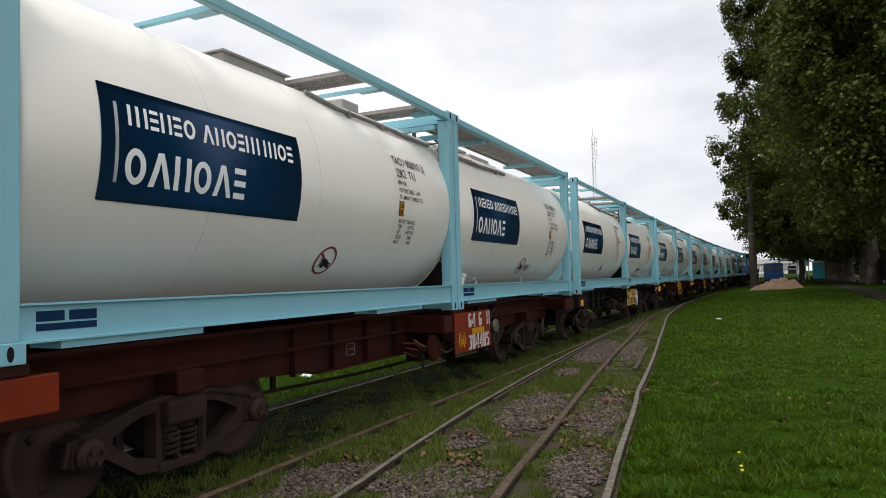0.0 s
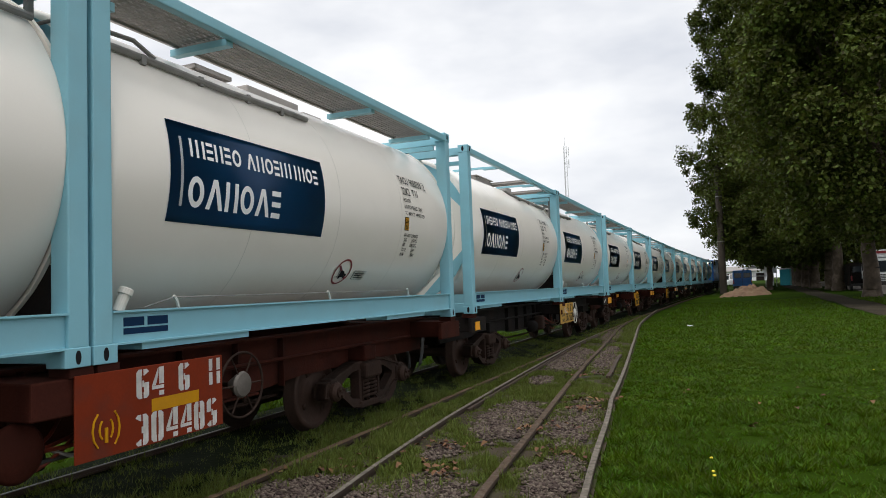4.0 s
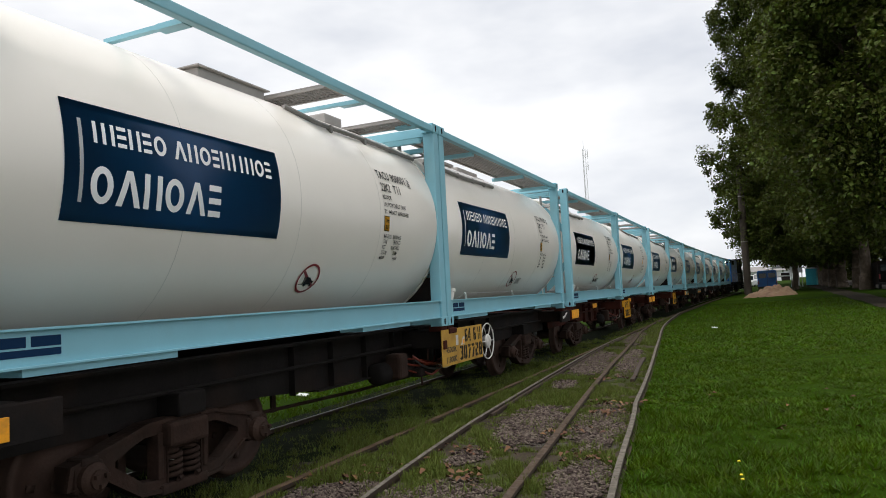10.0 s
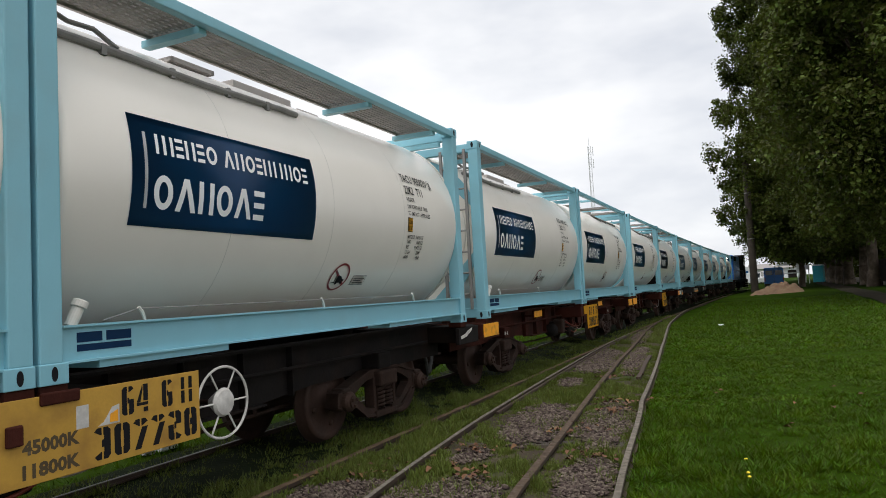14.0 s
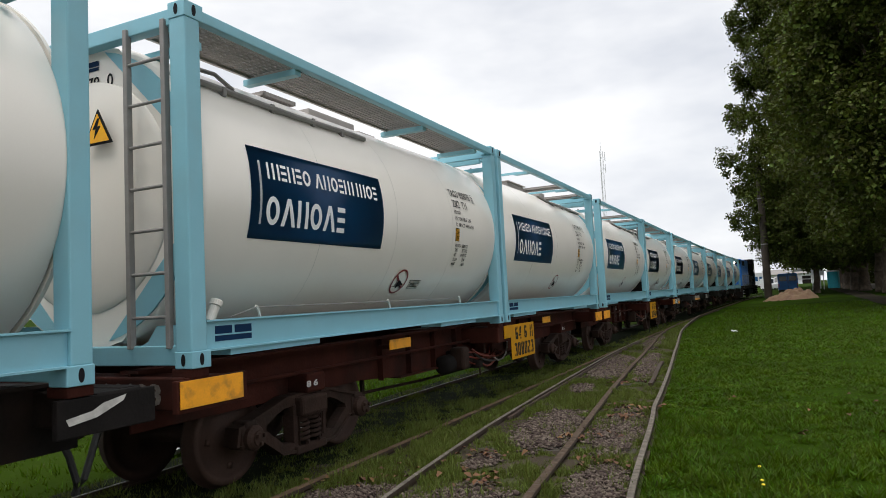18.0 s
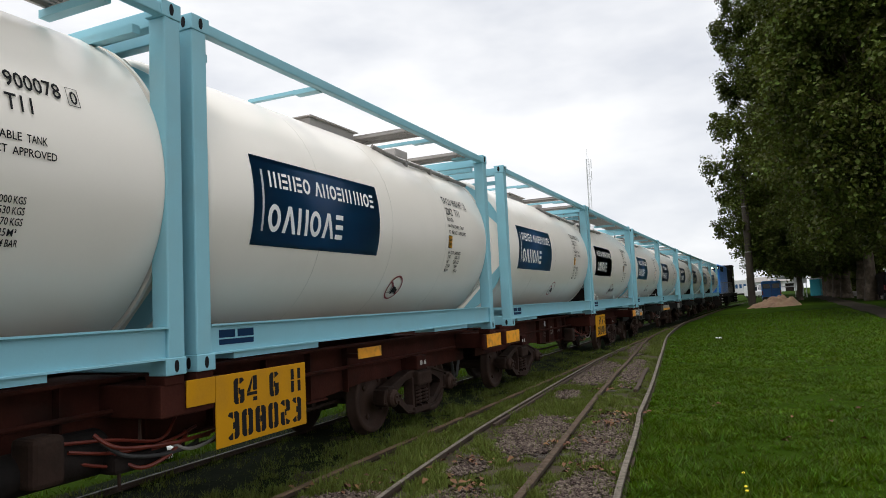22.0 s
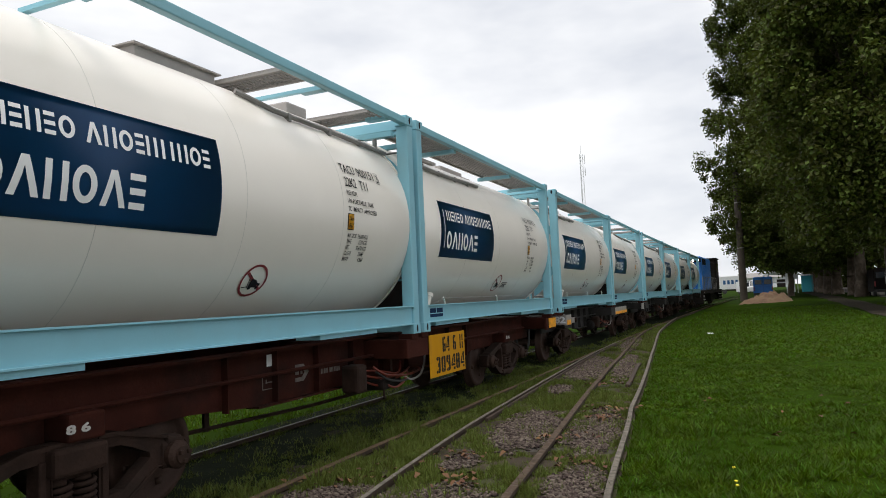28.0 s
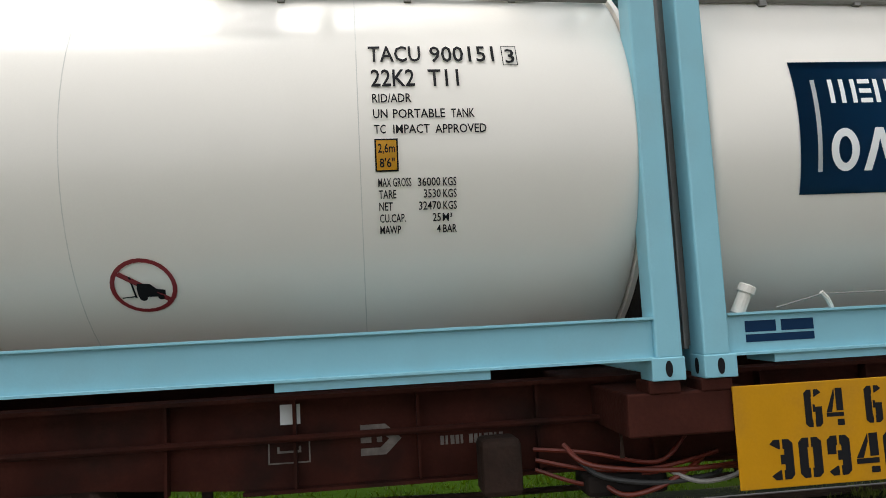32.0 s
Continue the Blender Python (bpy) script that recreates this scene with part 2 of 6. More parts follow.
def tube(bm, pts, r, n=8):
    """A round bar along a polyline."""
    pts = [Vector(p) for p in pts]
    rings = []
    for i, p in enumerate(pts):
        d = (pts[min(i + 1, len(pts) - 1)] - pts[max(i - 1, 0)]).normalized()
        up = Vector((0, 0, 1)) if abs(d.z) < 0.9 else Vector((1, 0, 0))
        a = d.cross(up).normalized()
        b = a.cross(d)
        rings.append([bm.verts.new(p + r * (math.cos(t) * a + math.sin(t) * b)) for t in (2 * math.pi * k / n for k in range(n))])
    for q, s in zip(rings, rings[1:]):
        for k in range(n):
            bm.faces.new((q[k], q[(k + 1) % n], s[(k + 1) % n], s[k]))
    bm.faces.new(rings[0])
    bm.faces.new(list(reversed(rings[-1])))
    return bm


def tubed(pts, r, n=8):
    return tube(bmesh.new(), pts, r, n)


def lathe(bm, profile, axis="y", n=32, center=(0, 0, 0)):
    """Turn a profile of (radius, along) about an axis."""
    rings = []
    c = Vector(center)
    for r, h in profile:
        ring = []
        for k in range(n):
            a = 2 * math.pi * k / n
            u, v = r * math.cos(a), r * math.sin(a)
            ring.append(bm.verts.new(c + Vector({"x": (h, u, v), "y": (u, h, v), "z": (u, v, h)}[axis])))
        rings.append(ring)
    for q, s in zip(rings, rings[1:]):
        for k in range(n):
            bm.faces.new((q[k], q[(k + 1) % n], s[(k + 1) % n], s[k]))
    bm.faces.new(rings[0])
    bm.faces.new(list(reversed(rings[-1])))
    bmesh.ops.recalc_face_normals(bm, faces=bm.faces)
    return bm


def prism(bm, outline, axis, a, b):
    """A flat outline given thickness along an axis from a to b."""
    def at(p, h):
        return {"x": (h, p[0], p[1]), "y": (p[0], h, p[1]), "z": (p[0], p[1], h)}[axis]
    lo, hi = [bm.verts.new(at(p, a)) for p in outline], [bm.verts.new(at(p, b)) for p in outline]
    n = len(outline)
    fs = [bm.faces.new(lo), bm.faces.new(list(reversed(hi)))]
    for k in range(n):
        fs.append(bm.faces.new((lo[k], hi[k], hi[(k + 1) % n], lo[(k + 1) % n])))
    bmesh.ops.recalc_face_normals(bm, faces=fs)
    return bm


def lettering(text, size, width=None, align="LEFT", spacing=1.0, bold=0.012):
    """Flat lettering as a mesh: x along the line, y up."""
    cu = bpy.data.curves.new("lettering", "FONT")
    cu.body, cu.size, cu.align_x, cu.space_character = text, size, align, spacing
    cu.resolution_u = 2
    cu.offset = bold * size
    ob = bpy.data.objects.new("lettering", cu)
    scene.collection.objects.link(ob)
    me = bpy.data.meshes.new_from_object(ob.evaluated_get(bpy.context.evaluated_depsgraph_get()))
    bpy.data.objects.remove(ob)
    bpy.data.curves.remove(cu)
    if width:
        xs = [v.co.x for v in me.vertices]
        if xs:
            k = width / max(1e-6, max(xs) - min(xs))
            for v in me.vertices:
                v.co.x = (v.co.x - min(xs)) * k
    return me


# ---- the line: a dual-gauge track, straight by the camera, then bending gently ----
XC = -4.806                      # centre line of the train
BEND = 0.00040


def line_x(y):
    return XC + (BEND * (y - 18.0) ** 2 if y > 18.0 else 0.0)


def rise(x, y):
    """The ground beside the line climbs a little towards the trees."""
    return max(0.0, min(0.5, 0.0050 * (y - 12.0))) * max(0.0, min(1.0, (x + 2.0) / 6.0))


# the train's way: seconds, metres run
RUN = [(0.0, -9.135), (0.5, -9.824), (1.0, -10.485), (1.5, -11.126), (2.0, -11.760), (2.5, -12.412), (3.0, -13.051), (3.5, -13.699), (5.5, -16.261), (6.0, -16.896), (6.5, -17.525), (7.0, -18.145), (7.5, -18.779), (8.0, -19.414), (8.5, -20.067), (9.0, -20.738), (9.5, -21.408), (10.0, -22.084), (10.5, -22.783), (11.0, -23.487), (11.5, -24.188), (12.0, -24.888), (12.5, -25.590), (13.0, -26.289), (13.5, -26.978), (14.0, -27.671), (14.5, -28.366), (16.5, -31.216), (17.0, -31.942), (17.5, -32.676), (18.0, -33.414), (18.5, -34.128), (19.0, -34.866), (19.5, -35.610), (20.0, -36.354), (20.5, -37.101), (21.0, -37.848), (21.5, -38.587), (22.0, -39.318), (22.5, -40.049), (23.0, -40.795), (23.5, -41.555), (24.0, -42.321), (24.5, -43.071), (25.0, -43.827), (25.5, -44.572), (27.5, -47.615), (28.0, -48.374), (28.5, -49.149), (29.0, -49.905), (29.5, -50.660), (30.0, -51.449), (30.5, -52.202), (31.0, -52.968), (31.5, -53.733), (32.0, -54.499)]


def run_at(t):
    for (t0, s0), (t1, s1) in zip(RUN, RUN[1:]):
        if t <= t1:
            return s0 + (s1 - s0) * (t - t0) / (t1 - t0)
    return RUN[-1][1]


def along(s):
    """The place on the line s metres ahead of the camera."""
    return Vector((line_x(s), s, 0.0))


def vehicle_pose(s, reach):
    """A vehicle centred at s that stands on two bogies, reach metres before and behind."""
    a, b = along(s - reach), along(s + reach)
    c, d = (a + b) / 2, b - a
    return pose(c.x, c.y, 0, 0, 0, math.degrees(math.atan2(-d.x, d.y)))


# ---- ground ----
def build_ground():
    bm = bmesh.new()
    xs = [-3000, -600, -150, -60, -30, -15, -10, -8, -7, -6.2, -5.6, -5.0, -4.4, -3.9, -3.3, -2.7, -2.0, -1.2, -0.4, 0.5, 2, 4, 7, 11, 16, 24, 40, 80, 200, 700, 3000]
    ys = [-3000, -400, -80, -20, -8, -3] + [i * 0.75 for i in range(0, 40)] + [32, 36, 40, 46, 52, 60, 70, 80, 95, 112, 130, 160, 220, 400, 900, 4000]
    grid = []
    for y in ys:
        row = []
        for x in xs:
            z = -0.10 + rise(x, y)
            if -9 < x < 30 and -5 < y < 60:
                z += 0.05 * noise.noise((x * 0.5, y * 0.5, 0)) + 0.025 * noise.noise((x * 1.7, y * 1.7, 3))
            if -6.5 < x - (line_x(y) - XC) < -0.2 and y < 60:
                z = min(z, -0.085)
            row.append(bm.verts.new((x, y, z)))
        grid.append(row)
    for a, b in zip(grid, grid[1:]):
        for k in range(len(xs) - 1):
            bm.faces.new((a[k], a[k + 1], b[k + 1], b[k]))
    g = part("ground", bm, GROUND, None, smooth=True)
    tagged(g, "wide green lawn beside the overgrown railway tracks", "ground", kind="structure")


build_ground()

# rails of the siding that swings in from the camera's side: x of the rail by y, and how they end
SIDING_C = [(-6.0, -1.56), (0.0, -2.26), (4.5, -2.77), (7.5, -3.09), (11.7, -3.34), (17.0, -3.58), (21.0, -3.64)]
SIDING_D = [(-6.0, -0.50), (0.0, -1.20), (5.0, -1.76), (12.1, -2.46), (17.0, -2.88), (24.0, -3.46), (31.0, -3.64)]
SIDING_E = [(-6.0, 0.22), (0.0, -0.45), (5.0, -1.03), (9.0, -1.47), (16.8, -2.19), (26.0, -3.05), (37.5, -3.52)]
B_OFF, NEAR_OFF, FAR_OFF = 1.16, 0.5, -0.5


def smooth_line(pts, step=0.5):
    out = []
    n = len(pts)
    for i in range(n - 1):
        p0, p1, p2, p3 = pts[max(i - 1, 0)], pts[i], pts[i + 1], pts[min(i + 2, n - 1)]
        k = max(2, int((p2[0] - p1[0]) / step))
        for j in range(k):
            t = j / k
            x = 0.5 * (2 * p1[1] + (p2[1] - p0[1]) * t + (2 * p0[1] - 5 * p1[1] + 4 * p2[1] - p3[1]) * t * t + (3 * p1[1] - p0[1] - 3 * p2[1] + p3[1]) * t ** 3)
            out.append((p1[0] + (p2[0] - p1[0]) * t, x))
    out.append(pts[-1])
    return out


RAIL_SECTION = [(-0.055, -0.125), (0.055, -0.125), (0.05, -0.112), (0.009, -0.10), (0.009, -0.042), (0.033, -0.036), (0.034, -0.006), (0.028, 0.0), (-0.028, 0.0), (-0.034, -0.006), (-0.033, -0.036), (-0.009, -0.042), (-0.009, -0.10), (-0.05, -0.112)]


def rail(name, pts, label, polished=True, lift=0.0, head=None, slim=1.0):
    bm = bmesh.new()
    rings = []
    for i, (y, x) in enumerate(pts):
        (ya, xa), (yb, xb) = pts[max(i - 1, 0)], pts[min(i + 1, len(pts) - 1)]
        d = Vector((xb - xa, yb - ya)).normalized()
        rings.append([bm.verts.new((x + slim * u * d.y, y - slim * u * d.x, w + lift)) for u, w in RAIL_SECTION])
    n = len(RAIL_SECTION)
    for a, b in zip(rings, rings[1:]):
        for k in range(n):
            f = bm.faces.new((a[k], a[(k + 1) % n], b[(k + 1) % n], b[k]))
            f.material_index = 1 if k in (6, 7, 8) else 0
    bm.faces.new(rings[0])
    bm.faces.new(list(reversed(rings[-1])))
    bmesh.ops.recalc_face_normals(bm, faces=bm.faces)
    ob = part(name, bm, RAIL)
    ob.data.materials.append(head or (RAILTOP if polished else RAIL))
    return tagged(ob, label, "rail", "rails of the dual-gauge tracks", "structure")


STRAIGHT = [-30, -10, 0, 5, 10, 15] + list(range(20, 140, 4))
rail("rail", [(y, line_x(y) + FAR_OFF) for y in STRAIGHT], "worn steel rail of the train's track, in grass", slim=0.5)
rail("rail", [(y, line_x(y) + NEAR_OFF) for y in STRAIGHT], "dark rail of the train's track, sunk in grass", False, -0.06)
rail("rail", [(y, line_x(y) + B_OFF) for y in STRAIGHT], "rusty brown rail sunk in grass beside the train", False, -0.01, head=RUSTHEAD)
rail("rail", smooth_line(SIDING_C), "thin worn rail of the siding's turnout", head=PALERAIL, slim=0.6)
rail("rail", [(y, x + 0.075) for y, x in smooth_line(SIDING_C) if y > 7.5], "dark flangeway rail beside the turnout rail", False, -0.012, slim=0.55)
rail("rail", smooth_line(SIDING_D), "middle rail of the siding, brown and worn", head=BROWNRAIL)
rail("rail", smooth_line(SIDING_E), "pale weathered outer rail along the lawn's edge", head=PALERAIL, slim=0.78)
rail("check_rail", smooth_line([(11.2, -1.86), (13.0, -2.02), (14.6, -2.15)]), "short rusty check rail inside the outer rail", False)


# ---- tank containers ----
SOILED = material("soiled_white_plastic", (0.62, 0.60, 0.55), rough=0.6, var=0.12, scale=8, bump=0.01)
SEAM = material("cladding_seam", (0.60, 0.575, 0.525), rough=0.5, var=0.2, bump=0)
LC, WC, HC = 6.000, 2.438, 2.591
R_TANK, Z_TANK = 1.205, 1.318
Y0_TANK = 0.152
HALF = WC / 2


def tank_shell():
    prof = [(0.02, -0.0)]
    prof += [(R_TANK * 0.9, 0.0), (R_TANK - 0.055, 0.002), (R_TANK - 0.028, 0.012), (R_TANK - 0.009, 0.032), (R_TANK, 0.065)]
    prof = [(r, Y0_TANK + h) for r, h in prof]
    mid = [(R_TANK, y) for y in (0.9, 1.8, 2.7, 3.6, 4.5, 5.2)]
    back = [(R_TANK, LC - 0.165), (R_TANK - 0.004, LC - 0.150), (R_TANK - 0.014, LC - 0.138), (R_TANK - 0.03, LC - 0.130), (R_TANK * 0.9, LC - 0.126), (0.02, LC - 0.126)]   # the crisper other end
    return lathe(bmesh.new(), prof + mid + back, "y", 64, (0, 0, Z_TANK))


def band(y, r, w, h=0.004):
    """A thin weld ring or cladding joint round the tank."""
    return lathe(bmesh.new(), [(r, y - w / 2), (r + h, y - w / 2), (r + h, y + w / 2), (r, y + w / 2)], "y", 64, (0, 0, Z_TANK))


def on_tank(side, u, v, lift):
    """A place on the tank's flank: u along it, v up from its middle along the skin."""
    a = v / R_TANK
    r = R_TANK + lift
    return Vector((side * r * math.cos(a), u, Z_TANK + r * math.sin(a)))


def wrap_grid(side, u0, u1, v0, v1, lift, nu=2, nv=14, thick=0.003):
    bm = bmesh.new()
    for lf in (lift + thick,):
        g = [[bm.verts.new(on_tank(side, u0 + (u1 - u0) * i / nu, v0 + (v1 - v0) * j / nv, lf)) for i in range(nu + 1)] for j in range(nv + 1)]
        for j in range(nv):
            for i in range(nu):
                bm.faces.new((g[j][i], g[j][i + 1], g[j + 1][i + 1], g[j + 1][i]))
    bmesh.ops.solidify(bm, geom=bm.faces[:], thickness=thick)
    return bm


def wrapped_text(name, text, size, u, v, mat, parent, side=1, width=None, lift=0.008, align="LEFT"):
    me = lettering(text, size, width, align)
    for w in me.vertices:
        w.co = on_tank(side, u + w.co.x, v + w.co.y, lift)
    me.materials.clear()
    me.materials.append(mat)
    ob = new(name, me)
    ob.parent = parent
    return ob


def mark_shape(style, u, v0, w, h, lift=0.009):
    """One plain white shape of the company's mark: a bar, a pair of bars, a ring, a hollow gable or three stripes."""
    bm = bmesh.new()
    s = h * 0.19

    def patch(pts):
        bm.faces.new([bm.verts.new(on_tank(1, a, b, lift)) for a, b in pts])

    def block(a, b, c, d):
        m = (c + d) / 2
        patch([(a, c), (b, c), (b, m), (a, m)])
        patch([(a, m), (b, m), (b, d), (a, d)])
    if style == "bar":
        block(u + (w - s) / 2, u + (w + s) / 2, v0, v0 + h)
    elif style == "pair":
        block(u, u + s, v0, v0 + h)
        block(u + w - s, u + w, v0, v0 + h)
    elif style == "stripes":
        for k in range(3):
            block(u, u + w, v0 + (h - s) * k / 2, v0 + (h - s) * k / 2 + s)
    elif style == "gable":
        m = u + w / 2
        for k in range(4):
            a0, a1 = k / 4, (k + 1) / 4
            for sg in (-1, 1):
                outer = [(m + sg * (w / 2 - (w / 2 - s * 0.55) * t), v0 + h * t) for t in (a0, a1)]
                inner = [(max(0.0, (w / 2 - s * 1.05) - (w / 2 - s * 0.55) * t) * sg + m, v0 + h * t) for t in (a1, a0)]
                patch(outer + inner)
    else:
        n = 24
        ring = [[bm.verts.new(on_tank(1, u + w / 2 + (w / 2 - q) * math.cos(t), v0 + h / 2 + (h / 2 - q) * math.sin(t), lift)) for t in (2 * math.pi * k / n for k in range(n))] for q in (0, s)]
        for k in range(n):
            bm.faces.new((ring[1][k], ring[0][k], ring[0][(k + 1) % n], ring[1][(k + 1) % n]))
    bmesh.ops.remove_doubles(bm, verts=bm.verts[:], dist=1e-5)
    bmesh.ops.recalc_face_normals(bm, faces=bm.faces)
    return bm


CAP_SHARE = 0.73                 # height of a capital by the size of the lettering


def mark_row(parent, u0, v0, h, items, gap):
    u = u0
    for style, w in items:
        if style == "gap":
            u += w
            continue
        part("mark_shape", mark_shape(style, u, v0, w, h), WHITE, parent)
        u += w + gap


def ring_patch(side, u, v, r0, r1, lift, n=28):
    bm = bmesh.new()
    a = [bm.verts.new(on_tank(side, u + r0 * math.cos(t), v + r0 * math.sin(t), lift)) for t in (2 * math.pi * k / n for k in range(n))]
    b = [bm.verts.new(on_tank(side, u + r1 * math.cos(t), v + r1 * math.sin(t), lift)) for t in (2 * math.pi * k / n for k in range(n))]
    for k in range(n):
        bm.faces.new((a[k], a[(k + 1) % n], b[(k + 1) % n], b[k]))
    return bm


def poly_patch(side, pts, lift):
    bm = bmesh.new()
    bm.faces.new([bm.verts.new(on_tank(side, u, v, lift)) for u, v in pts])
    return bm


def casting(bm_x, bm_y, z, top):
    """A corner casting with its oval holes sunk into the two outer faces."""
    bm = bmesh.new()
    w, d, h = 0.162, 0.178, 0.118
    sx, sy = (1 if bm_x > 0 else -1), (1 if bm_y > 0 else -1)
    x0, x1 = sorted((bm_x, bm_x - sx * w))
    yb = LC if bm_y > 0 else 0.0
    y0, y1 = sorted((yb, yb - sy * d))
    box(bm, x0, x1, y0, y1, z, z + h, 0.006)
    return bm


def oval(bm, center, normal_axis, a, b, depth):
    n = 14
    pts = []
    for k in range(n):
        t = 2 * math.pi * k / n
        pts.append((a * math.cos(t), b * math.sin(t)))
    c = center
    if normal_axis == "x":
        prism(bm, [(c[1] + p, c[2] + q) for p, q in pts], "x", c[0] - depth, c[0] + depth)
    else:
        prism(bm, [(c[0] + p, c[2] + q) for p, q in pts], "y", c[1] - depth, c[1] + depth)
    return bm


def end_plates(parent, y_end, inward):
    """Cream end cladding with a dished middle, and the four pale-blue collar segments at its corners."""
    r = R_TANK
    y = y_end + inward * 0.122
    outline = []
    for q in range(4):
        base = q * math.pi / 2
        for k in range(5):
            a = base + math.radians(-19 + 38 * k / 4)
            outline.append((r * 0.985 * math.cos(a), Z_TANK + r * 0.985 * math.sin(a)))
    part("end_plate", prism(bmesh.new(), outline, "y", y + inward * 0.016, y + inward * 0.03), CREAM, parent)
    prof = [(0.01, 0.0)] + [(0.92 * math.sin(i / 9 * math.pi / 2), 0.062 * (1 - math.cos(i / 9 * math.pi / 2))) for i in range(1, 10)]
    part("dished_head", lathe(bmesh.new(), [(rr, y - inward * 0.044 + inward * hh) for rr, hh in prof], "y", 40, (0, 0, Z_TANK)), CREAM, parent, smooth=True)
    for q in range(4):
        base = math.pi / 4 + q * math.pi / 2
        span = math.radians(33)
        seg = [((r - 0.058) * math.cos(base - span + 2 * span * k / 10), Z_TANK + (r - 0.058) * math.sin(base - span + 2 * span * k / 10)) for k in range(11)]
        part("collar_plate", prism(bmesh.new(), seg, "y", y + inward * 0.012, y + inward * 0.028), AQUA, parent)
        # bracket from the collar to the corner post
        sx, sz = (1 if math.cos(base) > 0 else -1), (1 if math.sin(base) > 0 else -1)
        if sz < 0:
            tri = [(sx * 1.10, 0.16), (sx * 1.10, 0.26), (sx * 0.94, 0.26), (sx * 0.70, 0.16)]
            part("gusset", prism(bmesh.new(), tri, "y", y_end + inward * 0.03, y_end + inward * 0.10), AQUA, parent)


def grating(parent, x0, x1, y0, y1, z, bars_along_y=True):
    """Open steel walkway: an angle rim, bearing bars and a waved mesh of thin rods."""
    bm = bmesh.new()
    t = 0.03
    box(bm, x0, x1, y0, y0 + t, z - 0.04, z)
    box(bm, x0, x1, y1 - t, y1, z - 0.04, z)
    box(bm, x0, x0 + t, y0, y1, z - 0.04, z)
    box(bm, x1 - t, x1, y0, y1, z - 0.04, z)
    part("walkway_rim", bm, ALU, parent)
    bm = bmesh.new()
    nx, ny = max(2, int((x1 - x0) / 0.05)), max(2, int((y1 - y0) / (0.075 if y1 - y0 < 1.3 else 0.30)))
    for i in range(1, nx):
        x = x0 + (x1 - x0) * i / nx
        box(bm, x - 0.014, x + 0.014, y0, y1, z - 0.02, z - 0.006)
    for j in range(1, ny):
        y = y0 + (y1 - y0) * j / ny
        box(bm, x0, x1, y - 0.016, y + 0.016, z - 0.018, z - 0.008)
    part("walkway_mesh", bm, STEEL, parent)


